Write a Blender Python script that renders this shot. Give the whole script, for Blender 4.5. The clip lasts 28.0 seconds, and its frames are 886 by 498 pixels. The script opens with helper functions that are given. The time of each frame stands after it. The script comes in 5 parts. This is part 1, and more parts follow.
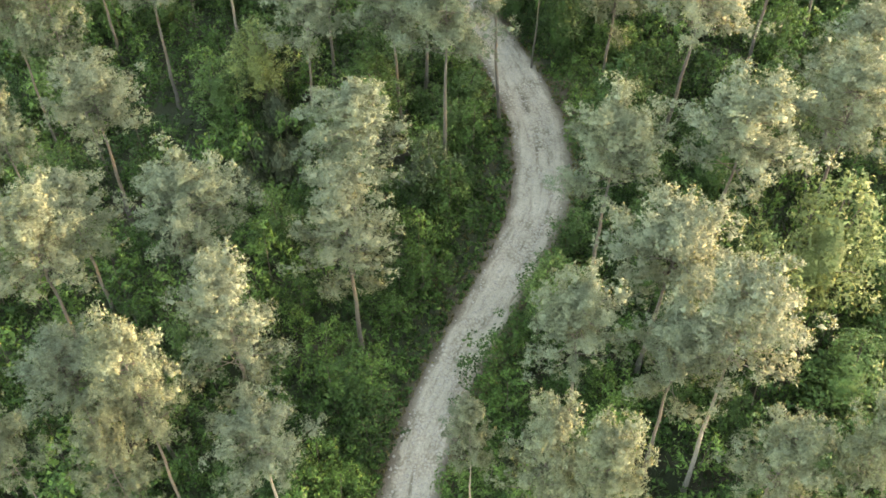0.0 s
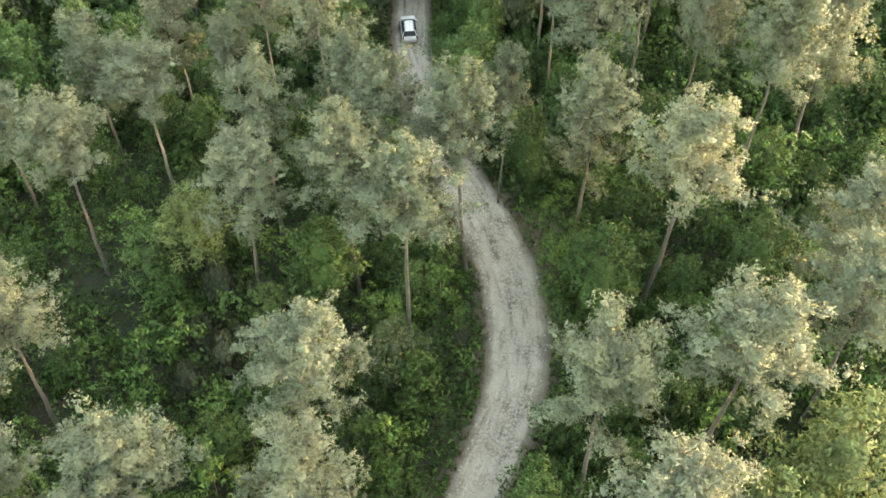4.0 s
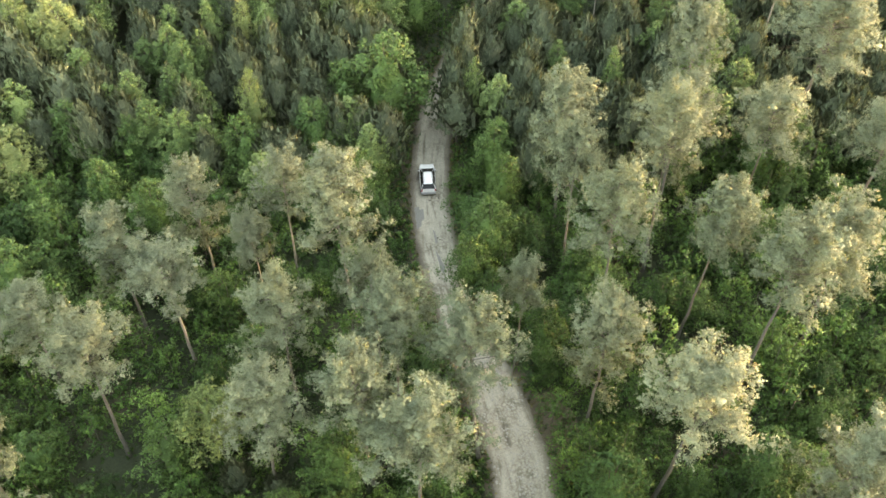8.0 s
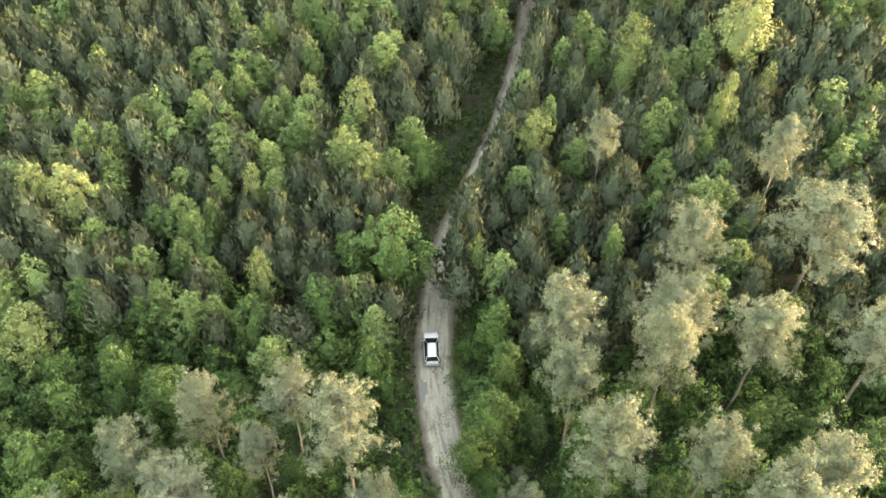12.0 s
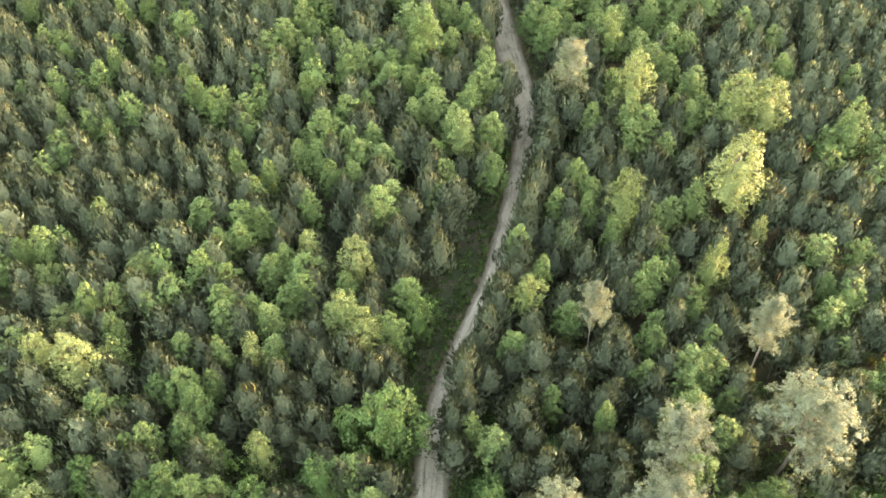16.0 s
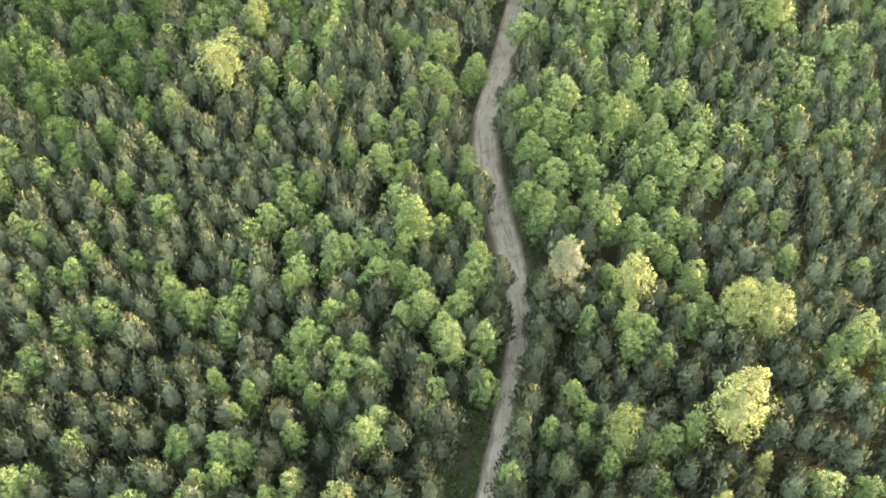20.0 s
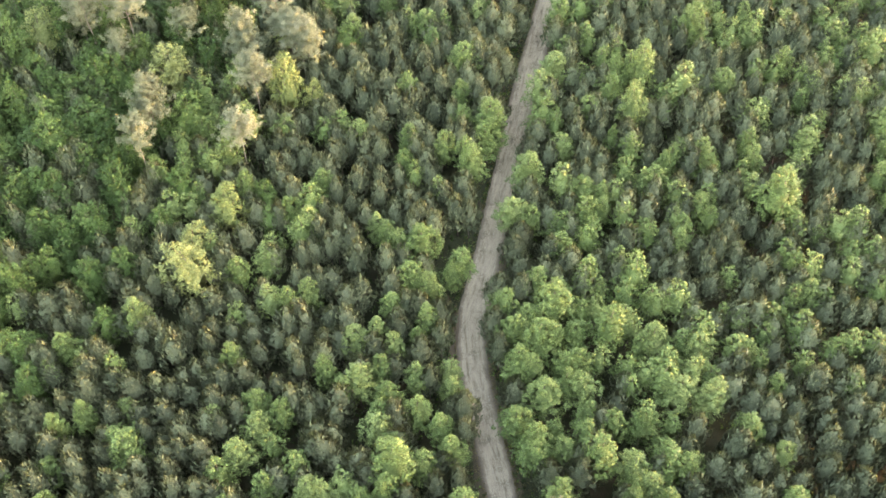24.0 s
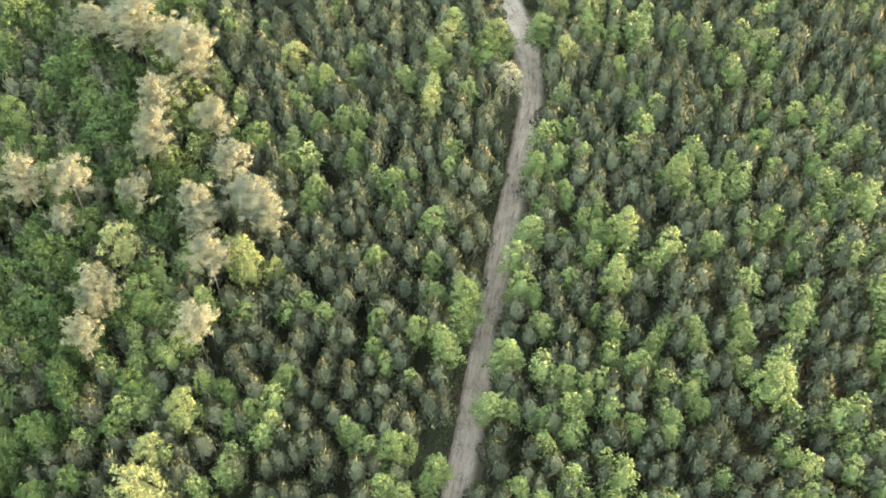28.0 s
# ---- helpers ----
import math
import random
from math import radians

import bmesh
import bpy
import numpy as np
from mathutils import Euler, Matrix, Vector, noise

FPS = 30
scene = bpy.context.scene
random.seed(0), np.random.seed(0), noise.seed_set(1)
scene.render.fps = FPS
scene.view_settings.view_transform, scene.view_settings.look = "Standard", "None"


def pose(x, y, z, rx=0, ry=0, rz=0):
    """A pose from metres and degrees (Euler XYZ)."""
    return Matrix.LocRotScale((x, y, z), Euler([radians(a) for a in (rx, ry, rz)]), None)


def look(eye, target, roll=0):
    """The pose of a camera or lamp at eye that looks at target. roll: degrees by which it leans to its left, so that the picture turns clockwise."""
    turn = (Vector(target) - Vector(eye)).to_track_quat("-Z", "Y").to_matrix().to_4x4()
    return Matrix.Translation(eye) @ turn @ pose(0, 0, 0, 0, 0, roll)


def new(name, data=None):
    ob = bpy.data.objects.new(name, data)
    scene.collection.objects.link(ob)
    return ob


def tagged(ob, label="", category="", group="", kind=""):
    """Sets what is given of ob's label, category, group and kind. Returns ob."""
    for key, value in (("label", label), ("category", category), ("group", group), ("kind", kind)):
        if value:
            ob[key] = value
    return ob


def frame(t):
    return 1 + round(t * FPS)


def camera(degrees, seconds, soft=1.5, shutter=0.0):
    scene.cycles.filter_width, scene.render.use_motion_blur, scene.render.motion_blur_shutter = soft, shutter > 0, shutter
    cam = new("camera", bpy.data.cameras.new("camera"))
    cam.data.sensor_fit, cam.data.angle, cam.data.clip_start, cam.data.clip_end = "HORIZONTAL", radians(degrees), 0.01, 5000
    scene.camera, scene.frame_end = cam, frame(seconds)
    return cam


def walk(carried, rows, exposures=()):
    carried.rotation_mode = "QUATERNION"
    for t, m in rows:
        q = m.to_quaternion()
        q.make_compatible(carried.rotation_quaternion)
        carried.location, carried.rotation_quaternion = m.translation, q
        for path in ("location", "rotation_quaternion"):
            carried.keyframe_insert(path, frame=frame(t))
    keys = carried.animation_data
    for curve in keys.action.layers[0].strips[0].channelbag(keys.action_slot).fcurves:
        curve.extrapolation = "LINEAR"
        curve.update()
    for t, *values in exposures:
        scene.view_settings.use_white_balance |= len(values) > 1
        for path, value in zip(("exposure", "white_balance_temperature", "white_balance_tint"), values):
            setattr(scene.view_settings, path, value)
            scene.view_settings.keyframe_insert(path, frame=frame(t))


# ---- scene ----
cam = camera(49.6, 28.0, soft=1.6)
METRES, EYE, TILT, LEAN, TURN = 185.0, 63.6, -48.5, 0.0, 0.0
ROWS = [
    (0.0, 0.0, 0.0, 0.0, 0.0, 0.0, -0.0),
    (0.5, -0.0008, 0.0092, 0.0123, -1.21, -0.03, 1.38),
    (1.0, -0.0018, 0.0173, 0.0243, -1.93, -0.1, 2.12),
    (1.5, -0.0022, 0.0242, 0.0354, -2.18, -0.14, 2.39),
    (2.0, -0.002, 0.0304, 0.046, -2.28, -0.19, 2.54),
    (2.5, -0.0019, 0.0359, 0.0558, -2.36, -0.2, 2.63),
    (3.0, -0.0015, 0.0409, 0.0648, -2.39, -0.17, 2.67),
    (3.5, -0.001, 0.0455, 0.0738, -2.42, -0.2, 2.7),
    (5.5, 0.0011, 0.0543, 0.1156, -2.55, -0.45, 2.78),
    (6.0, 0.0019, 0.0523, 0.1284, -2.51, -0.45, 2.78),
    (6.5, 0.0019, 0.05, 0.1416, -2.22, -0.52, 2.44),
    (7.0, 0.0026, 0.0475, 0.1547, -1.86, -0.58, 2.04),
    (7.5, 0.0031, 0.0446, 0.1671, -1.65, -0.58, 1.8),
    (8.0, 0.0033, 0.042, 0.1799, -1.47, -0.63, 1.56),
    (8.5, 0.004, 0.0389, 0.1921, -1.34, -0.65, 1.44),
    (9.0, 0.004, 0.036, 0.2044, -1.22, -0.67, 1.24),
    (9.5, 0.0045, 0.0336, 0.218, -1.07, -0.74, 1.08),
    (10.0, 0.005, 0.0321, 0.2321, -1.08, -0.78, 1.07),
    (10.5, 0.0054, 0.0309, 0.2466, -1.09, -0.83, 1.07),
    (11.0, 0.0064, 0.03, 0.2612, -1.05, -0.84, 1.07),
    (11.5, 0.007, 0.0292, 0.276, -1.04, -0.85, 1.06),
    (12.0, 0.0074, 0.0283, 0.2904, -1.06, -0.83, 1.05),
    (12.5, 0.0082, 0.0275, 0.3048, -1.05, -0.79, 1.06),
    (14.5, 0.0105, 0.023, 0.3635, -1.09, -0.89, 1.06),
    (15.0, 0.0109, 0.0212, 0.3774, -1.11, -0.9, 1.06),
    (15.5, 0.0117, 0.0195, 0.3916, -1.08, -0.94, 1.05),
    (16.0, 0.0126, 0.0175, 0.4053, -1.05, -0.95, 1.06),
    (16.5, 0.0132, 0.0164, 0.4197, -1.04, -1.04, 1.04),
    (17.0, 0.0141, 0.0178, 0.4373, -1.03, -1.08, 1.02),
    (17.5, 0.0153, 0.0214, 0.4573, -1.01, -1.11, 1.03),
    (18.0, 0.0166, 0.0266, 0.4793, -1.02, -1.17, 1.06),
    (18.5, 0.0179, 0.0332, 0.5028, -1.06, -1.22, 1.12),
    (19.0, 0.0203, 0.0406, 0.5275, -1.05, -1.26, 1.18),
    (19.5, 0.0221, 0.0486, 0.5531, -1.11, -1.29, 1.25),
    (20.0, 0.0242, 0.0571, 0.5794, -1.14, -1.34, 1.31),
    (20.5, 0.0271, 0.0658, 0.6056, -1.11, -1.4, 1.38),
    (21.0, 0.0288, 0.0743, 0.6312, -1.18, -1.44, 1.45),
    (21.5, 0.0316, 0.0828, 0.6557, -1.2, -1.47, 1.52),
    (23.5, 0.0407, 0.115, 0.7492, -1.34, -1.59, 1.78),
    (24.0, 0.0425, 0.1233, 0.7722, -1.38, -1.63, 1.83),
    (24.5, 0.0447, 0.1316, 0.795, -1.43, -1.65, 1.9),
    (25.0, 0.0472, 0.1401, 0.8178, -1.47, -1.68, 2.0),
    (25.5, 0.0494, 0.1485, 0.8406, -1.56, -1.73, 2.12),
    (26.0, 0.0518, 0.157, 0.8632, -1.7, -1.78, 2.3),
    (26.5, 0.0542, 0.1655, 0.8856, -1.88, -1.83, 2.52),
    (27.0, 0.0563, 0.1739, 0.9078, -2.1, -1.89, 2.76),
    (27.5, 0.0592, 0.1824, 0.9299, -2.28, -1.95, 3.01),
    (28.0, 0.0615, 0.1909, 0.9516, -2.47, -2.01, 3.22),
]
walk(cam, [(t, pose(0, 0, EYE, TILT, LEAN, TURN) @ pose(METRES * x, METRES * y, METRES * z, 90 + pitch, roll, yaw)) for t, x, y, z, yaw, pitch, roll in ROWS], exposures=[(0.0, 4.95, 8250.0, 17.0), (11.0, 5.2, 9250.0, 19.0), (20.0, 5.44, 8700.0, 25.0), (28.0, 5.34, 8500.0, 28.0)])

# ---- light ----
SUN_UP, SUN_AZ = 3.8, 12.0          # degrees above the horizon; degrees from +x towards +y
world = bpy.data.worlds.new("hazy_sky")
scene.world = world
world.use_nodes = True
wn = world.node_tree.nodes
sky = wn.new("ShaderNodeTexSky")
sky.sky_type, sky.sun_disc = "NISHITA", False
sky.sun_elevation, sky.sun_rotation = radians(SUN_UP), radians(90 - SUN_AZ)
sky.air_density, sky.dust_density, sky.ozone_density = 1.0, 1.6, 1.0
world.node_tree.links.new(sky.outputs["Color"], wn["Background"].inputs["Color"])
wn["Background"].inputs["Strength"].default_value = 0.15
sun_data = bpy.data.lights.new("sun", "SUN")
sun_data.energy, sun_data.angle, sun_data.color = 0.55, radians(2.5), (1.0, 0.995, 0.95)
sun = new("sun", sun_data)
to_sun = Vector((math.cos(radians(SUN_UP)) * math.cos(radians(SUN_AZ)), math.cos(radians(SUN_UP)) * math.sin(radians(SUN_AZ)), math.sin(radians(SUN_UP))))
sun.matrix_world = look(to_sun * 300, (0, 0, 0))

# ---- materials ----


def nodes_of(name):
    mat = bpy.data.materials.new(name)
    mat.use_nodes = True
    nt = mat.node_tree
    return mat, nt, nt.nodes["Principled BSDF"], nt.nodes["Material Output"]


def add(nt, kind, **values):
    n = nt.nodes.new(kind)
    for k, v in values.items():
        n.inputs[k].default_value = v
    return n


def ramp(nt, fac, stops):
    r = nt.nodes.new("ShaderNodeValToRGB")
    while len(r.color_ramp.elements) < len(stops):
        r.color_ramp.elements.new(0.5)
    for e, (at, col) in zip(r.color_ramp.elements, stops):
        e.position, e.color = at, (*col, 1)
    nt.links.new(fac, r.inputs["Fac"])
    return r.outputs["Color"]


def maths(nt, op, a, b):
    n = nt.nodes.new("ShaderNodeMath")
    n.operation = op
    for slot, v in enumerate((a, b)):
        if isinstance(v, (int, float)):
            n.inputs[slot].default_value = v
        else:
            nt.links.new(v, n.inputs[slot])
    return n.outputs[0]


def mix(nt, fac, a, b, blend="MIX"):
    n = nt.nodes.new("ShaderNodeMix")
    n.data_type, n.blend_type = "RGBA", blend
    for slot, v in ((0, fac), (6, a), (7, b)):
        if isinstance(v, tuple):
            n.inputs[slot].default_value = (*v, 1)
        elif isinstance(v, (int, float)):
            n.inputs[slot].default_value = v
        else:
            nt.links.new(v, n.inputs[slot])
    return n.outputs[2]


def leaf_material(name, dark, mid, light, through_light=0.35, rough=0.6, vary=1.0):
    """Foliage: every tree has its own tint, every leaf its own value."""
    mat, nt, bsdf, out = nodes_of(name)
    info = nt.nodes.new("ShaderNodeObjectInfo")
    tint = nt.nodes.new("ShaderNodeAttribute")
    tint.attribute_name = "tint"
    own = maths(nt, "FRACT", maths(nt, "ADD", info.outputs["Random"], tint.outputs["Fac"]), 0.0)
    tree_colour = ramp(nt, own, [(0.0, dark), (0.5, mid), (1.0, light)])
    geo = nt.nodes.new("ShaderNodeNewGeometry")
    value = ramp(nt, geo.outputs["Random Per Island"], [(0.0, (1 - 0.34 * vary, 1 - 0.32 * vary, 1 - 0.34 * vary)), (0.55, (1.0, 1.0, 1.0)), (1.0, (1 + 0.35 * vary, 1 + 0.35 * vary, 1 + 0.3 * vary))])
    colour = mix(nt, 1.0, tree_colour, value, "MULTIPLY")
    co = nt.nodes.new("ShaderNodeTexCoord")
    grain = add(nt, "ShaderNodeTexNoise", Scale=7.0, Detail=3.0, Roughness=0.7)
    nt.links.new(co.outputs["Object"], grain.inputs["Vector"])
    colour = mix(nt, 1.0, colour, ramp(nt, grain.outputs["Fac"], [(0.32, (0.62, 0.66, 0.6)), (0.5, (1.0, 1.0, 1.0)), (0.7, (1.25, 1.22, 1.15))]), "MULTIPLY")
    bump = add(nt, "ShaderNodeBump", Strength=0.7, Distance=0.12)
    nt.links.new(grain.outputs["Fac"], bump.inputs["Height"])
    nt.links.new(bump.outputs[0], bsdf.inputs["Normal"])
    nt.links.new(colour, bsdf.inputs["Base Color"])
    bsdf.inputs["Roughness"].default_value = rough
    bsdf.inputs["Specular IOR Level"].default_value = 0.12 if rough > 0.4 else 0.5
    tr = nt.nodes.new("ShaderNodeBsdfTranslucent")
    nt.links.new(mix(nt, 1.0, colour, (1.1, 1.1, 0.82), "MULTIPLY"), tr.inputs["Color"])
    ms = nt.nodes.new("ShaderNodeMixShader")
    ms.inputs[0].default_value = through_light
    nt.links.new(bsdf.outputs[0], ms.inputs[1])
    nt.links.new(tr.outputs[0], ms.inputs[2])
    nt.links.new(ms.outputs[0], out.inputs["Surface"])
    return mat


def bark_material(name, dark, light):
    mat, nt, bsdf, out = nodes_of(name)
    co = nt.nodes.new("ShaderNodeTexCoord")
    mp = add(nt, "ShaderNodeMapping", Scale=(5.0, 5.0, 1.2))
    nt.links.new(co.outputs["Object"], mp.inputs["Vector"])
    nz = add(nt, "ShaderNodeTexNoise", Scale=2.5, Detail=6.0, Roughness=0.65)
    nt.links.new(mp.outputs["Vector"], nz.inputs["Vector"])
    nt.links.new(ramp(nt, nz.outputs["Fac"], [(0.3, dark), (0.7, light)]), bsdf.inputs["Base Color"])
    bump = add(nt, "ShaderNodeBump", Strength=0.8, Distance=0.05)
    nt.links.new(nz.outputs["Fac"], bump.inputs["Height"])
    nt.links.new(bump.outputs[0], bsdf.inputs["Normal"])
    bsdf.inputs["Roughness"].default_value = 0.9
    return mat


PINE_LEAF = leaf_material("pine_needles", (0.121, 0.149, 0.103), (0.143, 0.17, 0.116), (0.168, 0.191, 0.13), 0.18, 0.6, 0.55)
PALE_LEAF = leaf_material("pale_needles", (0.132, 0.158, 0.11), (0.153, 0.178, 0.126), (0.174, 0.198, 0.14), 0.18, 0.6, 0.7)
YOUNG_LEAF = leaf_material("young_pine_needles", (0.07, 0.092, 0.06), (0.09, 0.114, 0.073), (0.113, 0.138, 0.088), 0.14, 0.6, 1.45)
OAK_LEAF = leaf_material("broad_leaves", (0.027, 0.06, 0.02), (0.046, 0.09, 0.03), (0.078, 0.13, 0.044), 0.14, 0.5, 1.5)
POPLAR_LEAF = leaf_material("poplar_leaves", (0.067, 0.113, 0.042), (0.089, 0.141, 0.053), (0.115, 0.166, 0.068), 0.15, 0.5, 1.45)
YELLOW_LEAF = leaf_material("yellow_green_leaves", (0.1, 0.14, 0.056), (0.124, 0.164, 0.067), (0.15, 0.184, 0.08), 0.18, 0.5, 1.3)
SHRUB_LEAF = leaf_material("shrub_leaves", (0.02, 0.046, 0.013), (0.047, 0.098, 0.027), (0.092, 0.158, 0.043), 0.15, 0.45, 1.5)
VINE_LEAF = leaf_material("glossy_vine_leaves", (0.03, 0.055, 0.02), (0.04, 0.066, 0.025), (0.05, 0.078, 0.03), 0.15, 0.09)
BLOSSOM_LEAF = leaf_material("blossom_leaves", (0.18, 0.2, 0.13), (0.215, 0.235, 0.155), (0.25, 0.265, 0.18), 0.3)
PINE_BARK = bark_material("pine_bark", (0.05, 0.046, 0.04), (0.125, 0.115, 0.1))
DARK_BARK = bark_material("dark_bark", (0.045, 0.038, 0.03), (0.12, 0.10, 0.085))
PALE_BARK = bark_material("pale_bark", (0.09, 0.082, 0.07), (0.22, 0.2, 0.175))


def ground_material():
    mat, nt, bsdf, out = nodes_of("forest_floor")
    co = nt.nodes.new("ShaderNodeTexCoord")
    big = add(nt, "ShaderNodeTexNoise", Scale=0.16, Detail=5.0, Roughness=0.6)
    fine = add(nt, "ShaderNodeTexNoise", Scale=5.0, Detail=8.0, Roughness=0.7)
    for n in (big, fine):
        nt.links.new(co.outputs["Object"], n.inputs["Vector"])
    litter = ramp(nt, fine.outputs["Fac"], [(0.25, (0.02, 0.016, 0.01)), (0.5, (0.042, 0.033, 0.021)), (0.75, (0.08, 0.064, 0.042))])
    moss = ramp(nt, fine.outputs["Fac"], [(0.3, (0.01, 0.014, 0.006)), (0.7, (0.03, 0.042, 0.015))])
    nt.links.new(mix(nt, ramp(nt, big.outputs["Fac"], [(0.32, (0, 0, 0)), (0.48, (1, 1, 1))]), litter, moss), bsdf.inputs["Base Color"])
    bump = add(nt, "ShaderNodeBump", Strength=0.9, Distance=0.12)
    nt.links.new(fine.outputs["Fac"], bump.inputs["Height"])
    nt.links.new(bump.outputs[0], bsdf.inputs["Normal"])
    bsdf.inputs["Roughness"].default_value = 0.95
    return mat


def road_material():
    mat, nt, bsdf, out = nodes_of("gravel_track")
    co = nt.nodes.new("ShaderNodeTexCoord")
    across = nt.nodes.new("ShaderNodeAttribute")
    across.attribute_name = "across"
    along = nt.nodes.new("ShaderNodeAttribute")
    along.attribute_name = "along"
    lane = nt.nodes.new("ShaderNodeCombineXYZ")
    nt.links.new(maths(nt, "MULTIPLY", across.outputs["Fac"], 2.2), lane.inputs[0])
    nt.links.new(maths(nt, "MULTIPLY", along.outputs["Fac"], 0.16), lane.inputs[1])
    streak = add(nt, "ShaderNodeTexNoise", Scale=1.6, Detail=5.0, Roughness=0.6)
    nt.links.new(lane.outputs[0], streak.inputs["Vector"])
    patch = add(nt, "ShaderNodeTexNoise", Scale=0.35, Detail=5.0, Roughness=0.65)
    grit = add(nt, "ShaderNodeTexNoise", Scale=9.0, Detail=6.0, Roughness=0.75)
    stone = add(nt, "ShaderNodeTexVoronoi", Scale=3.6)
    for n in (patch, grit, stone):
        nt.links.new(co.outputs["Object"], n.inputs["Vector"])
    gravel = ramp(nt, grit.outputs["Fac"], [(0.25, (0.17, 0.148, 0.114)), (0.5, (0.3, 0.272, 0.218)), (0.75, (0.42, 0.385, 0.315))])
    stones = ramp(nt, stone.outputs["Distance"], [(0.0, (1.15, 1.15, 1.13)), (0.3, (1, 1, 1)), (0.62, (0.5, 0.48, 0.45))])
    col = mix(nt, ramp(nt, patch.outputs["Fac"], [(0.46, (0.05, 0.05, 0.05)), (0.66, (1, 1, 1))]), gravel, mix(nt, 1.0, gravel, stones, "MULTIPLY"))
    col = mix(nt, 1.0, col, ramp(nt, streak.outputs["Fac"], [(0.3, (0.42, 0.4, 0.36)), (0.45, (0.95, 0.95, 0.94)), (0.75, (1.28, 1.28, 1.28))]), "MULTIPLY")
    # beyond the second bend the surface is browner earth
    earth = ramp(nt, maths(nt, "DIVIDE", maths(nt, "SUBTRACT", along.outputs["Fac"], 118.0), 290.0), [(0.0, (1, 1, 1)), (0.33, (0.9, 0.87, 0.82)), (0.67, (0.88, 0.83, 0.76)), (0.73, (1.3, 1.28, 1.22))])
    col = mix(nt, 1.0, col, earth, "MULTIPLY")
    # soil mixed into the worn edges
    edge = maths(nt, "ADD", maths(nt, "ABSOLUTE", across.outputs["Fac"], 0.0), maths(nt, "MULTIPLY", maths(nt, "SUBTRACT", patch.outputs["Fac"], 0.5), 0.7))
    soil = ramp(nt, grit.outputs["Fac"], [(0.3, (0.07, 0.058, 0.041)), (0.7, (0.155, 0.13, 0.098))])
    col = mix(nt, ramp(nt, maths(nt, "MULTIPLY", edge, 0.6), [(0.47, (0, 0, 0)), (0.55, (0.55, 0.55, 0.55)), (0.68, (1, 1, 1))]), col, soil)
    litter = ramp(nt, grit.outputs["Fac"], [(0.3, (0.028, 0.024, 0.014)), (0.7, (0.085, 0.072, 0.042))])
    col = mix(nt, ramp(nt, maths(nt, "MULTIPLY", edge, 0.6), [(0.68, (0, 0, 0)), (0.85, (1, 1, 1))]), col, litter)
    nt.links.new(col, bsdf.inputs["Base Color"])
    bump = add(nt, "ShaderNodeBump", Strength=0.7, Distance=0.06)
    nt.links.new(maths(nt, "ADD", grit.outputs["Fac"], maths(nt, "MULTIPLY", stone.outputs["Distance"], -0.6)), bump.inputs["Height"])
    nt.links.new(bump.outputs[0], bsdf.inputs["Normal"])
    bsdf.inputs["Roughness"].default_value = 0.92
    return mat


GROUND_MAT, ROAD_MAT = ground_material(), road_material()


def plain_material(name, colour, rough=0.5, metal=0.0, coat=0.0, alpha_glass=0.0):
    mat, nt, bsdf, out = nodes_of(name)
    nz = add(nt, "ShaderNodeTexNoise", Scale=6.0, Detail=5.0)
    co = nt.nodes.new("ShaderNodeTexCoord")
    nt.links.new(co.outputs["Object"], nz.inputs["Vector"])
    dirt = tuple(0.82 * c for c in colour)
    nt.links.new(ramp(nt, nz.outputs["Fac"], [(0.35, dirt), (0.6, colour)]), bsdf.inputs["Base Color"])
    bsdf.inputs["Roughness"].default_value = rough
    bsdf.inputs["Metallic"].default_value = metal
    bsdf.inputs["Coat Weight"].default_value = coat
    bsdf.inputs["Transmission Weight"].default_value = alpha_glass
    return mat


# ---- mesh helpers ----


def mesh_of(name, verts, tris=None, quads=None, normals=None, mat=None, smooth=False):
    me = bpy.data.meshes.new(name)
    verts = np.asarray(verts, dtype=np.float32)
    tris = np.zeros((0, 3), int) if tris is None else np.asarray(tris, int)
    quads = np.zeros((0, 4), int) if quads is None else np.asarray(quads, int)
    me.vertices.add(len(verts))
    me.vertices.foreach_set("co", verts.ravel())
    loops = np.concatenate([tris.ravel(), quads.ravel()]).astype(np.int32)
    sizes = np.concatenate([np.full(len(tris), 3), np.full(len(quads), 4)]).astype(np.int32)
    me.loops.add(len(loops))
    me.loops.foreach_set("vertex_index", loops)
    me.polygons.add(len(sizes))
    me.polygons.foreach_set("loop_start", (np.cumsum(sizes) - sizes).astype(np.int32))
    me.update(calc_edges=True)
    if smooth:
        me.polygons.foreach_set("use_smooth", np.ones(len(sizes), bool))
    if normals is not None:
        me.normals_split_custom_set_from_vertices(normals)
    if mat:
        me.materials.append(mat)
    return me


def attach(ob, parent):
    ob.parent = parent
    return ob


def part(name, bm, material, parent, label=""):
    me = bpy.data.meshes.new(name)
    bm.to_mesh(me)
    bm.free()
    me.materials.append(material)
    ob = new(name, me)
    attach(ob, parent)
    return tagged(ob, label)


def join(pieces):
    """Stacks (verts, tris, quads, normals) pieces."""
    vs, ts, qs, ns, n = [], [], [], [], 0
    for v, t, q, nor in pieces:
        vs.append(v)
        if t is not None and len(t):
            ts.append(np.asarray(t) + n)
        if q is not None and len(q):
            qs.append(np.asarray(q) + n)
        if nor is not None:
            ns.append(nor)
        n += len(v)
    return np.concatenate(vs), (np.concatenate(ts) if ts else None), (np.concatenate(qs) if qs else None), (np.concatenate(ns) if len(ns) == len(pieces) else None)


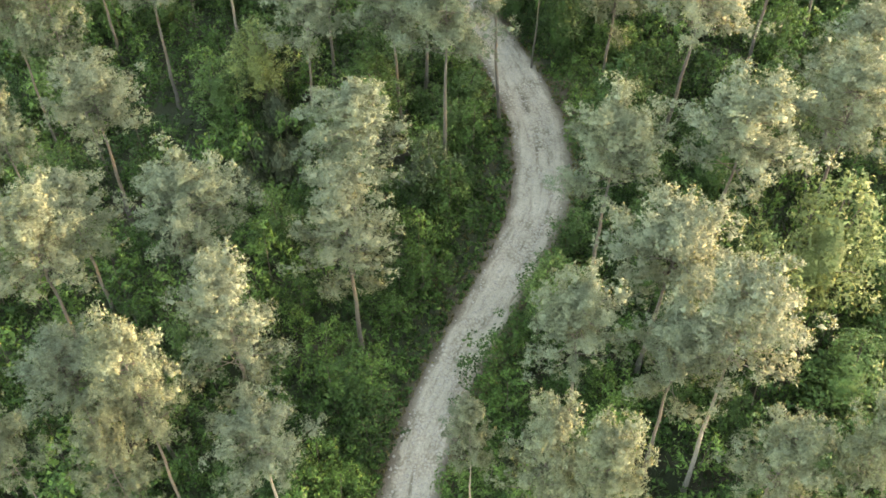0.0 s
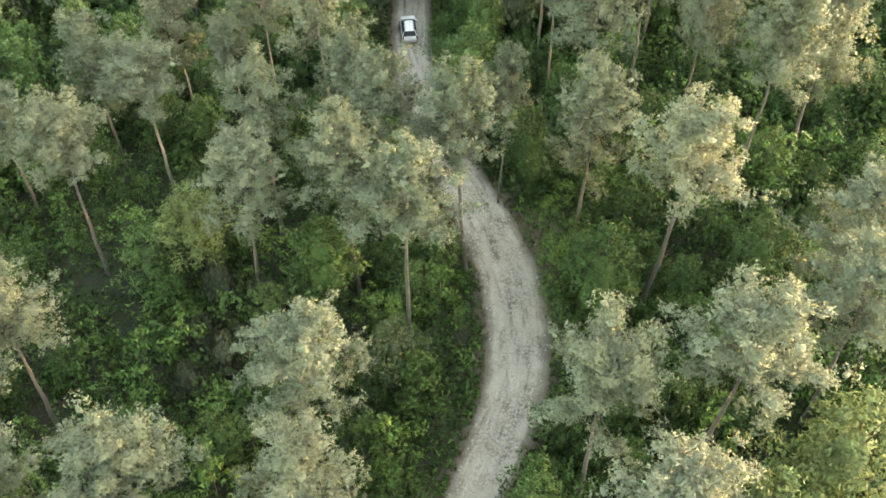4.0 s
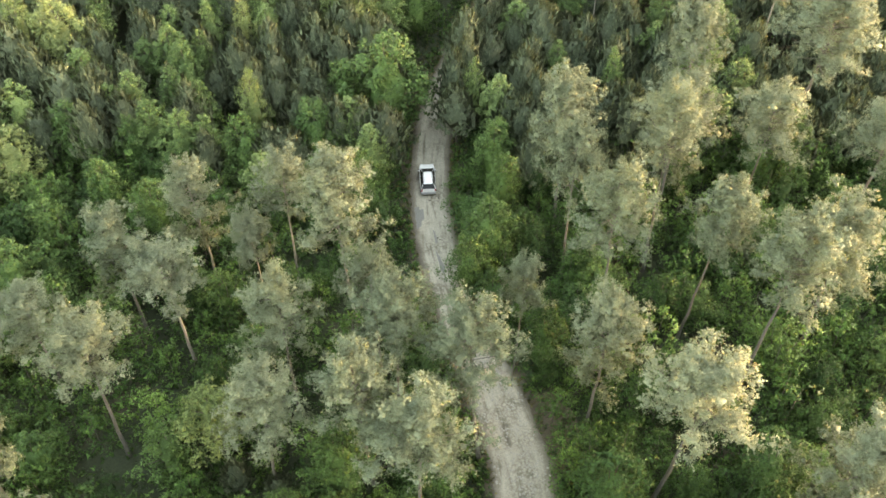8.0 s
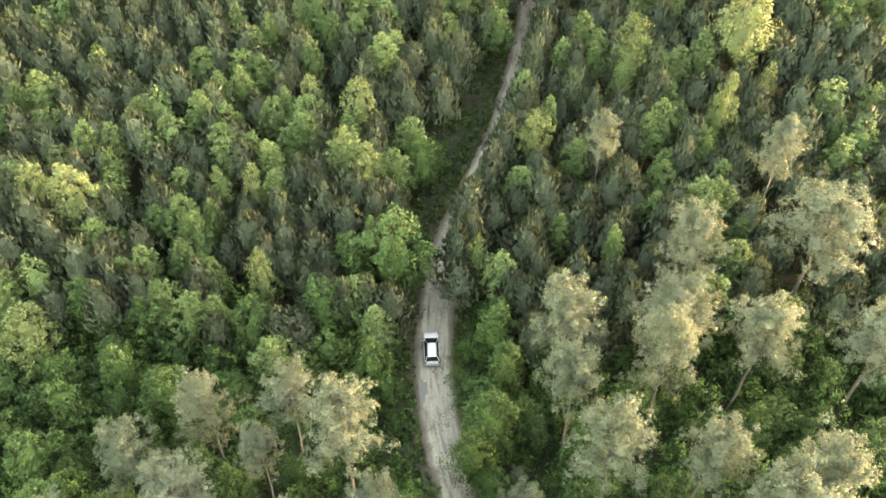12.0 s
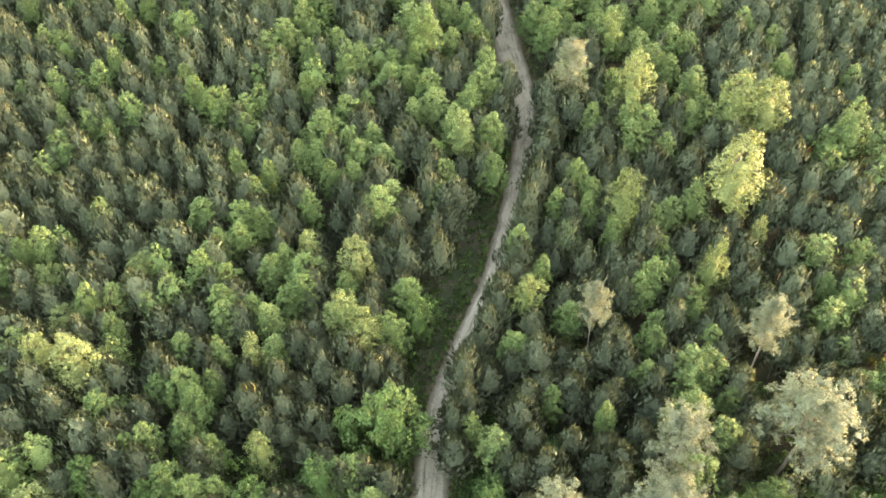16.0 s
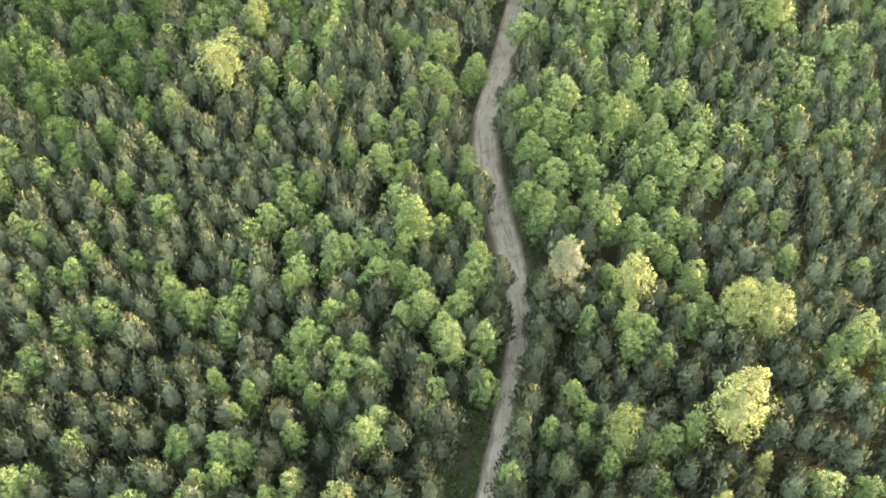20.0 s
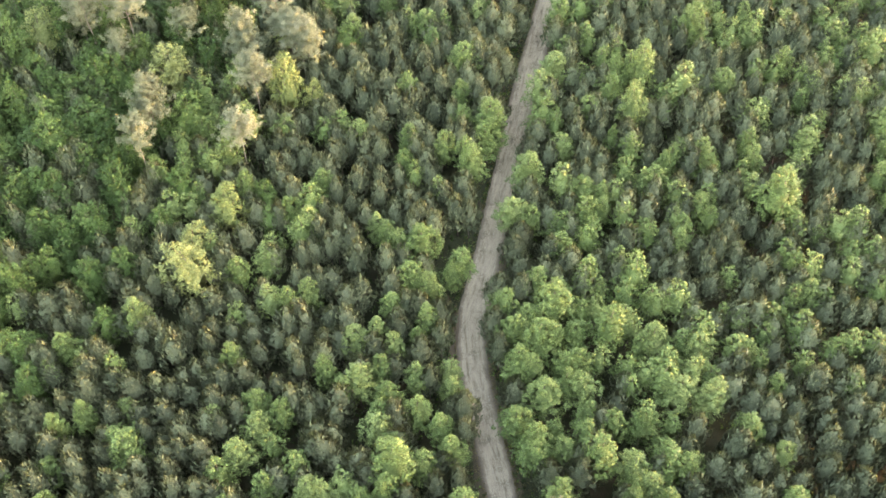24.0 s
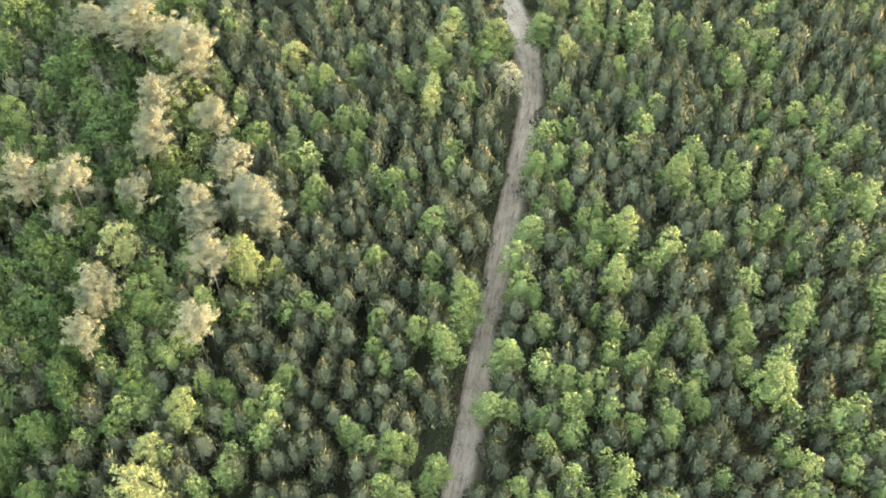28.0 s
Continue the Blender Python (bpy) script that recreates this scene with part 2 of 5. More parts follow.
def tube(points, radii, sides=6):
    """A tapered limb along points."""
    points = np.asarray(points, float)
    rings = []
    for i, p in enumerate(points):
        d = points[min(i + 1, len(points) - 1)] - points[max(i - 1, 0)]
        d = d / (np.linalg.norm(d) + 1e-9)
        a = np.cross(d, (0.31, 0.95, 0.05) if abs(d[2]) > 0.7 else (0, 0, 1))
        a /= np.linalg.norm(a)
        b = np.cross(d, a)
        ang = np.arange(sides) * 2 * np.pi / sides
        rings.append(p + radii[i] * (np.cos(ang)[:, None] * a + np.sin(ang)[:, None] * b))
    quads = []
    for i in range(len(points) - 1):
        for k in range(sides):
            m = (k + 1) % sides
            quads.append((i * sides + k, i * sides + m, (i + 1) * sides + m, (i + 1) * sides + k))
    return np.concatenate(rings), None, np.array(quads), None


def units(rng, n, lift=0.0):
    d = rng.normal(size=(n, 3))
    d[:, 2] += lift
    return d / np.linalg.norm(d, axis=1)[:, None]


def unit(v):
    return v / (np.linalg.norm(v, axis=1)[:, None] + 1e-9)


def outward_tris(v, face, crisp=0.4):
    """Triangles with their front to the outside of the crown, and their shading normals."""
    geo = np.cross(v[:, 1] - v[:, 0], v[:, 2] - v[:, 0])
    turn = np.einsum("ij,ij->i", geo, face) < 0
    v[turn] = v[turn][:, ::-1]
    geo = unit(np.where(turn[:, None], -geo, geo))
    n = len(v)
    return v.reshape(-1, 3), np.arange(3 * n).reshape(-1, 3), None, np.repeat(unit(unit(face) + geo * crisp), 3, axis=0)


def needles(rng, centres, radii, each, width, lift=0.6, outward=None, crisp=0.4):
    """Tufts of long pointed needles round the centres. outward: which way each tuft faces the light."""
    c = np.repeat(np.asarray(centres), each, axis=0)
    r = np.repeat(np.asarray(radii), each)[:, None]
    n = len(c)
    d = units(rng, n, lift)
    side = unit(np.cross(d, units(rng, n)))
    base = c + d * r * rng.uniform(0.1, 0.6, (n, 1))
    tip = c + d * r * rng.uniform(0.75, 1.2, (n, 1))
    w = side * r * width * rng.uniform(0.6, 1.3, (n, 1))
    v = np.stack([base - w, base + w, tip], 1)
    face = d * 0.6 + units(rng, n) * 0.2 + (0 if outward is None else np.repeat(outward, each, axis=0))
    return outward_tris(v, face, crisp)


def leaves(rng, centres, radii, each, size, slim=0.6, inner=0.5, outward=None):
    """Clumps of small leaves or sprigs in a shell round the centres. slim: their width."""
    c = np.repeat(np.asarray(centres), each, axis=0)
    r = np.repeat(np.asarray(radii), each)[:, None]
    n = len(c)
    d = units(rng, n, 0.2)
    p = c + d * r * rng.uniform(inner, 1.1, (n, 1))
    nor = unit(d * 0.8 + units(rng, n) * 0.8 + np.array((0, 0, 0.3)))
    a = unit(np.cross(nor, units(rng, n)))
    b = np.cross(nor, a)
    s = size * rng.uniform(0.6, 1.35, (n, 1))
    v = np.stack([p - a * s, p + b * s * slim - nor * s * 0.15, p + a * s * 0.9 - b * s * slim * 0.7], 1)
    face = d * 0.7 + units(rng, n) * 0.35 + np.array((0, 0, 0.15)) + (0 if outward is None else np.repeat(outward, each, axis=0))
    return outward_tris(v, face, 0.9)


def tufts(rng, centres, radii, each, out, blades=6, lift=0.35, small=0.24, large=0.42, width=0.3, crisp=0.4):
    """Round tufts of needles set close over each clump."""
    c = np.repeat(np.asarray(centres), each, axis=0)
    r = np.repeat(np.asarray(radii), each)[:, None]
    o = np.repeat(out, each, axis=0)
    d = unit(units(rng, len(c), 0.7) + o * 0.8)
    return needles(rng, c + d * r * rng.uniform(0.45, 1.0, (len(c), 1)), rng.uniform(small, large, len(c)), blades, width, lift, o * 0.6 + d * 0.7, crisp)


def facing(centres, middle, amount):
    """The way out of a crown at each of its clumps."""
    return unit(np.asarray(centres) - np.asarray(middle)) * amount


OCT_V = np.array([(1, 0, 0), (0, 1, 0), (-1, 0, 0), (0, -1, 0), (0, 0, 1), (0, 0, -1)], float)
OCT_F = np.array([(0, 1, 4), (1, 2, 4), (2, 3, 4), (3, 0, 4), (1, 0, 5), (2, 1, 5), (3, 2, 5), (0, 3, 5)])


def masses(rng, centres, radii, share=0.6, flat=0.85, out=None):
    """Small angular insides of the clumps, under the loose leaves, each turned its own way."""
    c, r = np.asarray(centres), np.asarray(radii)
    n, m = len(c), 6
    a = rng.uniform(0, 6.28, n)
    base = OCT_V[None] + rng.normal(0, 0.22, (n, m, 3))
    turned = np.stack([base[..., 0] * np.cos(a)[:, None] - base[..., 1] * np.sin(a)[:, None], base[..., 0] * np.sin(a)[:, None] + base[..., 1] * np.cos(a)[:, None], base[..., 2]], -1)
    v = turned * (r * share)[:, None, None] * np.array((1, 1, flat)) + c[:, None]
    nor = turned * 0.6 + (0 if out is None else out[:, None])
    f = OCT_F[None] + (np.arange(n) * m)[:, None, None]
    return v.reshape(-1, 3), f.reshape(-1, 3), None, unit(nor.reshape(-1, 3))


def shoots(rng, centres, lengths, each, width, out):
    """Upright brushes of needles: a narrow bundle of thin blades on each shoot."""
    c = np.repeat(np.asarray(centres), each, axis=0)
    o = np.repeat(out, each, axis=0)
    n = len(c)
    h = np.repeat(np.asarray(lengths), each)[:, None]
    lead = np.repeat(rng.normal(0, 0.12, (len(centres), 3)), each, axis=0)
    axis = unit(o * np.array((0.22, 0.22, 0.0)) + np.array((0, 0, 1.0)) + lead + rng.normal(0, 0.13, (n, 3)))
    side = unit(np.cross(axis, units(rng, n)))
    base = c + units(rng, n) * h * 0.12 - axis * h * 0.35
    w = side * width * rng.uniform(0.6, 1.35, (n, 1))
    v = np.stack([base - w, base + w, base + axis * h * rng.uniform(0.65, 1.15, (n, 1))], 1)
    return outward_tris(v, o * 0.95 + axis * 0.35 + units(rng, n) * 0.35, 0.35)


# ---- trees: each function gives trunk and crown pieces at a standard size ----


def pine_pieces(seed, height=20.0, radius=3.5, each=17, blades=8, width=0.19):
    """A tall pine: bare trunk, irregular limbs, open crown of needle tufts."""
    rng = np.random.default_rng(seed)
    zs = np.linspace(0, 0.97 * height, 10)
    bend = rng.normal(0, 0.25, 2)
    line = np.stack([bend[0] * np.sin(zs / height * 2.2) + rng.normal(0, 0.04, 10), bend[1] * np.sin(zs / height * 2.0) + rng.normal(0, 0.04, 10), zs], 1)
    wood = [tube(line, np.interp(zs / height, [0, 0.08, 1], [0.22, 0.17, 0.03]), 8)]
    centres, radii = [], []
    low = rng.uniform(0.4, 0.48) if seed % 9 == 5 else rng.uniform(0.55, 0.66)
    for i in range(40):
        f = low + (0.97 - low) * ((i + rng.uniform(0, 0.9)) / 40) ** 0.9
        u = (f - low) / (1 - low)
        reach = radius * (1.0 * (1 - u) ** 0.6 + 0.16) * min(1.0, 0.72 + 2.2 * u) * rng.uniform(0.62, 1.14)
        ang = i * 2.4 + rng.uniform(-0.6, 0.6)
        z = f * height
        p0 = np.array([np.interp(z, zs, line[:, 0]), np.interp(z, zs, line[:, 1]), z])
        out = np.array([np.cos(ang), np.sin(ang), 0])
        p1 = p0 + out * reach * 0.55 + np.array((0, 0, 0.10 * reach))
        p2 = p0 + out * reach + np.array((0, 0, (0.24 + 0.4 * u) * reach))
        wood.append(tube([p0, p1, p2], [0.045, 0.025, 0.01], 3))
        for s in (0.3, 0.46, 0.62, 0.76, 0.9, 1.03):
            q = (p0 + (p1 - p0) * s / 0.55) if s < 0.55 else (p1 + (p2 - p1) * (s - 0.55) / 0.45)
            if rng.uniform() < 0.8:
                centres.append(q + rng.normal(0, 0.26, 3) + np.array((0, 0, 0.2)))
                radii.append(rng.uniform(0.55, 0.95))
    for _ in range(7):
        centres.append(line[-1] + rng.normal(0, 0.55, 3) + np.array((0, 0, 0.15)))
        radii.append(rng.uniform(0.55, 0.85))
    centres, radii = np.array(centres), np.array(radii)
    out = facing(centres, (line[-1][0] * 0.5, line[-1][1] * 0.5, height * 0.66), 0.7)
    return join(wood), join([masses(rng, centres, radii, 0.3, 0.75, out), tufts(rng, centres, radii, each, out, blades, 0.35, 0.16, 0.3, width)])


def egg(u, point):
    """Crown outline from its base (0) to its tip (1): share of the full radius."""
    return np.clip(1 - u, 0, 1) ** point * np.minimum(1.0, 0.62 + 1.5 * u) * 1.12


def spread(rng, count, point, low=0.0):
    """Heights (0 to 1) and angles that cover an egg-shaped crown evenly."""
    grid = np.linspace(low, 1, 200)
    area = np.cumsum(egg(grid, point) + 0.12)
    u = np.interp((np.arange(count) + rng.uniform(0.1, 0.9, count)) / count, area / area[-1], grid)
    return u, np.arange(count) * 2.399 + rng.uniform(-0.4, 0.4, count)


def heart(rng, low, high, radius, point, lean, share=0.78):
    """The dark inside of a crown: a rough egg that stays under the leaves."""
    sides, levels = 7, (0.0, 0.14, 0.32, 0.55, 0.78)
    rings = [np.array([(lean[0] * u + c * r, lean[1] * u + d * r, low + (high - low) * u) for c, d, r in zip(np.cos(np.arange(sides) * 0.8976 + u * 2), np.sin(np.arange(sides) * 0.8976 + u * 2), radius * share * egg(np.array(u), point) * rng.uniform(0.76, 1.08, sides))]) for u in levels]
    v = np.concatenate(rings + [np.array([(lean[0], lean[1], low + (high - low) * 0.92), (0, 0, low - 0.2)])])
    top, bottom, n = len(v) - 2, len(v) - 1, len(levels)
    f = []
    for k in range(sides):
        m = (k + 1) % sides
        for i in range(n - 1):
            a, b, c, d = i * sides + k, i * sides + m, (i + 1) * sides + m, (i + 1) * sides + k
            f += [(a, b, c), (a, c, d)]
        f += [((n - 1) * sides + k, (n - 1) * sides + m, top), (m, k, bottom)]
    return v, np.array(f), None, unit(unit(v - np.array((0, 0, low + 0.25 * (high - low)))) + rng.normal(0, 0.16, v.shape))


def young_pine_pieces(seed, height=12.0, radius=2.5, count=420, each=4, width=0.075):
    """A young pine: a rounded cone of upswept shoots in loose whorls."""
    rng = np.random.default_rng(seed)
    top = np.array((*rng.normal(0, 0.2, 2), height * 0.95))
    wood = [tube([(0, 0, 0), top * 0.85], [0.12, 0.03], 4)]
    point = rng.uniform(0.56, 0.8)
    u, ang = spread(rng, count, point)
    a1, a2 = rng.uniform(0, 6.28, 2)
    lean = 1 + 0.13 * np.cos(2 * ang + a1) + 0.13 * np.cos(4 * ang + 9 * u + a2)
    reach = radius * egg(u, point) * rng.uniform(0.7, 1.05, count) * lean
    z = height * (0.34 + 0.59 * u) + rng.normal(0, 0.16, count)
    centres = np.stack([np.cos(ang) * reach + top[0] * u, np.sin(ang) * reach + top[1] * u, z], 1)
    out = unit(np.stack([np.cos(ang), np.sin(ang), 0.3 + 0.9 * u], 1)) * 0.9
    crown = [shoots(rng, centres, rng.uniform(0.7, 1.25, count), each, width, out)]
    crown.append(heart(rng, height * 0.36, height * 0.86, radius, point, top, 0.64))
    return join(wood), join(crown)


def leafy_pieces(seed, height, radius, base, clumps, each, size, point=0.5, bole=0.14, limbs=7, core=0.5, rough=1.0, lump=1.0, inside=0.66):
    """A broadleaved tree: forked trunk and a closed, lobed crown of leaf clumps from base (share of the height) up."""
    rng = np.random.default_rng(seed)
    mid = np.array((*rng.normal(0, 0.10 * radius, 2), height * (base + 0.15)))
    top = np.array((*rng.normal(0, 0.10 * radius, 2), height * 0.9))
    wood = [tube([(0, 0, 0), mid, top], [bole, bole * 0.65, 0.02], 5)]
    u, ang = spread(rng, clumps, point)
    a1, a2, a3 = rng.uniform(0, 6.28, 3)
    lobes = 1 + rough * (0.16 * np.cos(2 * ang + a1) + 0.13 * np.cos(3 * ang + 5 * u + a2) + 0.09 * np.cos(5 * ang - 7 * u + a3))
    reach = radius * egg(u, point) * rng.uniform(0.55, 1.04, clumps) * lobes
    cr = lump * radius * rng.uniform(0.2, 0.34, clumps) * (1.1 - 0.35 * u)
    z = height * (base + (0.97 - base) * u) - cr * 0.5 + rng.normal(0, 0.05 * radius * rough, clumps)
    centres = np.stack([np.cos(ang) * reach + top[0] * u, np.sin(ang) * reach + top[1] * u, z], 1)
    for k in range(0, clumps, max(1, clumps // limbs)):
        wood.append(tube([mid * rng.uniform(0.7, 1.0), mid * 0.4 + centres[k] * 0.6, centres[k]], [bole * 0.45, bole * 0.3, 0.015], 3))
    out = facing(centres, (0, 0, height * (base + 0.6) / 2), 0.8) + np.array((0, 0, 0.25))
    crown = [leaves(rng, centres, cr, each, size, 0.65, 0.45, out)]
    if core:
        crown.append(masses(rng, centres, cr, core, 0.85, out))
    if inside:
        crown.append(heart(rng, height * base, height * (base + 0.72 * (0.97 - base)), radius, point, top, inside))
    return join(wood), join(crown)


def flat_leaves(wood, crown):
    """Stiff glossy leaves that each glint on their own."""
    return wood, (crown[0], crown[1], crown[2], None)


def prototypes(kind, count, pieces, bark, leaf, label, category, group):
    made = []
    for i in range(count):
        wood, crown = pieces(i)
        made.append((mesh_of(kind + "_trunk", *wood, bark, True), mesh_of(kind + "_crown", *crown, leaf, True), wood, crown))
    return {"kind": kind, "meshes": made, "label": label, "category": category, "group": group, "used": 0, "bark": bark, "leaf": leaf}


def plant(proto, x, y, sx, sz, rng, label=""):
    """One tree as a thing of its own: an empty at its foot with trunk and crown."""
    trunk_me, crown_me, _, _ = proto["meshes"][proto["used"] % len(proto["meshes"])]
    proto["used"] += 1
    foot = new(proto["kind"])
    foot.matrix_basis = Matrix.LocRotScale((x, y, ground_z(x, y) - 0.05), Euler((rng.normal(0, 0.02), rng.normal(0, 0.02), rng.uniform(0, 6.28))), (sx, sx, sz))
    attach(new("trunk", trunk_me), foot)
    attach(new("crown", crown_me), foot)
    return tagged(foot, label or proto["label"], proto["category"], proto["group"])


def plant_stuff(name, proto, spots, rng, label, category):
    """Many far trees of one kind joined: one mesh of trunks and one of crowns."""
    for which, mat, sub in ((2, proto["bark"], "trunks"), (3, proto["leaf"], "crowns")):
        pieces, tints = [], []
        gen = np.random.default_rng(len(spots))
        for i, (x, y, sx, sz) in enumerate(spots):
            v, t, q, nor = proto["meshes"][i % len(proto["meshes"])][which]
            a = gen.uniform(0, 6.28)
            ca, sa = np.cos(a) * sx, np.sin(a) * sx
            w = np.stack([v[:, 0] * ca - v[:, 1] * sa + x, v[:, 0] * sa + v[:, 1] * ca + y, v[:, 2] * sz + ground_z(x, y) - 0.05], 1)
            if nor is not None:
                nor = np.stack([(nor[:, 0] * ca - nor[:, 1] * sa) / sx, (nor[:, 0] * sa + nor[:, 1] * ca) / sx, nor[:, 2]], 1)
            pieces.append((w, t, q, nor))
            tints.append(np.full(len(w), gen.uniform()))
        me = mesh_of(name, *join(pieces), mat, True)
        me.attributes.new("tint", "FLOAT", "POINT").data.foreach_set("value", np.concatenate(tints).astype(np.float32))
        if sub == "trunks":
            root = tagged(new(name, me), label, category, "", "stuff")
        else:
            tagged(attach(new(sub, me), root), "", "", "", "stuff")


# ---- the lie of the land ----
TRACK_Y = np.arange(0, 421, 6.0)
TRACK_X = np.array(
    [-6.9, -6.3, -5.5, -4.7, -3.8, -2.8, -1.7, 0.3, 3.0, 6.0, 8.5, 9.6, 9.6, 8.3, 6.3, 4.5, 3.1, 2.3, 2.0, 2.4, 3.1, 4.6, 6.8, 9.4, 12.0, 14.0, 15.5, 17.0, 18.5, 19.3]
    + [19.6, 19.3, 18.5, 17.5, 16.6, 16.0, 15.8, 16.9, 18.8, 20.5, 22.0, 23.6, 25.2, 26.7, 28.3, 29.8, 31.6, 33.4, 35.1, 36.8, 38.4, 40.0, 40.9, 41.2, 40.9, 39.9, 38.6]
    + [37.4, 36.6, 36.1, 36.1, 36.3, 36.6, 37.1, 37.6, 38.1, 38.5, 38.8, 38.8, 38.8, 38.8]
)


def track_x(y):
    return np.interp(y, TRACK_Y, TRACK_X)


def half_width(y):
    return float(np.interp(y, [0, 40, 50, 58, 66, 80, 92, 105, 187, 220, 312, 326, 352, 372], [1.7, 1.8, 1.95, 2.2, 2.4, 2.4, 1.85, 1.85, 1.9, 2.2, 2.1, 3.2, 3.8, 2.2]))


# the land lies level at first and climbs beyond the second bend
LAND_Y = np.arange(-60.0, 560.0, 1.0)
LAND_Z = np.interp(LAND_Y, [0, 100, 125, 165, 185, 210, 240, 267, 293, 330, 400, 480], [0, 0.4, 0.9, 2.2, 3.0, 5.2, 9.4, 13.4, 16.2, 19.2, 23, 26])
LAND_Z = np.convolve(np.pad(LAND_Z, 15, "edge"), np.hanning(31) / np.hanning(31).sum(), "valid")


def rise(y):
    return np.interp(y, LAND_Y, LAND_Z)


def ground_z(x, y):
    near = np.clip((np.abs(x - track_x(y)) - 4.2) / 4, 0, 1)
    return rise(y) - 0.12 + near * (0.25 + 0.3 * np.sin(x * 0.21 + 1.3) * np.cos(y * 0.17) + 0.15 * np.sin(x * 0.57 + y * 0.43))


def build_ground():
    xs = np.concatenate([[-3000, -1200, -500, -280], np.arange(-180, 181, 2.5), [280, 500, 1200, 3000]])
    ys = np.concatenate([[-3000, -1200, -400, -120], np.arange(-40, 441, 2.5), [560, 900, 1600, 3200]])
    gx, gy = np.meshgrid(xs, ys)
    v = np.stack([gx.ravel(), gy.ravel(), ground_z(gx, gy).ravel()], 1)
    nx = len(xs)
    i = (np.arange(len(ys) - 1)[:, None] * nx + np.arange(nx - 1)[None]).ravel()
    tagged(new("ground", mesh_of("ground", v, None, np.stack([i, i + 1, i + nx + 1, i + nx], 1), None, GROUND_MAT, True)), "brown forest floor of leaf litter and moss under the trees", "ground", "", "structure")


def build_track():
    ys = np.arange(0, 415, 0.6)
    cx = np.interp(ys, TRACK_Y, TRACK_X)
    ker = np.hanning(19)
    cx = np.convolve(np.pad(cx, 9, "edge"), ker / ker.sum(), "valid")
    dx = np.gradient(cx, ys)
    ln = np.sqrt(1 + dx * dx)
    across = np.linspace(-1, 1, 27)
    rng = np.random.default_rng(5)
    wob_l, wob_r = (np.convolve(rng.normal(0, 1, len(ys) + 12), np.hanning(13) / 3, "valid")[: len(ys)] * 0.2 for _ in range(2))
    hw = np.array([half_width(y) for y in ys])
    verts, aa, al = [], [], []
    for i, y in enumerate(ys):
        for a in across:
            w = (hw[i] + 1.5 + (wob_l[i] if a < 0 else wob_r[i])) * a
            rut = -0.05 * math.exp(-((abs(w) - 0.8) / 0.28) ** 2)
            lump = 0.035 * math.sin(y * 2.1 + a * 5) * math.sin(y * 0.7 - a * 9) + rng.normal(0, 0.012)
            z = float(rise(y)) + 0.03 - 0.08 * min(1, max(0, abs(w) / hw[i] - 0.85) / 0.3) - 0.09 * max(0, abs(a) - 0.92) / 0.08 + rut + lump * max(0.3, 1 - abs(a))
            verts.append((cx[i] + w / ln[i], y - w * dx[i] / ln[i], z))
            aa.append(w / hw[i])
            al.append(y)
    n = len(across)
    i = (np.arange(len(ys) - 1)[:, None] * n + np.arange(n - 1)[None]).ravel()
    me = mesh_of("road", np.array(verts), None, np.stack([i, i + 1, i + n + 1, i + n], 1), None, ROAD_MAT, True)
    me.attributes.new("across", "FLOAT", "POINT").data.foreach_set("value", np.array(aa, np.float32))
    me.attributes.new("along", "FLOAT", "POINT").data.foreach_set("value", np.array(al, np.float32))
    tagged(new("road", me), "pale rutted gravel track winding through the forest", "dirt road", "", "structure")


build_ground()
build_track()

# ---- the trees ----
tree_rng = np.random.default_rng(11)
PINE = prototypes("pine_tree", 9, lambda i: pine_pieces(100 + i), PINE_BARK, PINE_LEAF, "tall grey-green pine with a bare trunk above the undergrowth", "pine tree", "tall pines along the track")
PALE = prototypes("pale_pine_tree", 5, lambda i: pine_pieces(200 + i), PALE_BARK, PALE_LEAF, "tall pale pine with a sunlit cream-coloured crown", "pine tree", "pale emergent pines")
YOUNG = prototypes("young_pine_tree", 10, lambda i: young_pine_pieces(300 + i), DARK_BARK, YOUNG_LEAF, "young dark grey-green pine in a dense stand", "pine tree", "young pines of the stand")
POPLAR = prototypes("poplar_tree", 8, lambda i: leafy_pieces(400 + i, 13.0, 2.35, 0.34, 120, 36, 0.135, 0.5 + 0.16 * (i % 3) / 2, 0.12, 3, 0, 0.8, 0.66, 0.6), DARK_BARK, POPLAR_LEAF, "bright green poplar with a pointed oval crown", "broadleaf tree", "young poplars of the stand")
BROAD = prototypes("broadleaf_tree", 8, lambda i: leafy_pieces(500 + i, 9.5, 3.0, 0.2, 104, 46, 0.15, 0.46, 0.13, 5, 0, 1.1, 0.82, 0.55), DARK_BARK, OAK_LEAF, "round green broadleaf tree with a dense crown", "broadleaf tree", "broadleaf trees")
YELLOW = prototypes("yellow_green_tree", 6, lambda i: leafy_pieces(600 + i, 13.0, 3.0, 0.3, 110, 36, 0.16, 0.5, 0.14, 7, 0, 1.2, 0.8, 0.44), DARK_BARK, YELLOW_LEAF, "yellow-green broadleaf tree standing above its neighbours", "broadleaf tree", "yellow-green trees")
SHRUB = prototypes("shrub", 8, lambda i: leafy_pieces(700 + i, 5.0, 2.2, 0.08, 38, 36, 0.13, 0.5, 0.06, 2, 0, 2.0, 1.0, 0), DARK_BARK, SHRUB_LEAF, "dark green leafy shrub of the forest undergrowth", "shrub", "shrubs of the undergrowth")
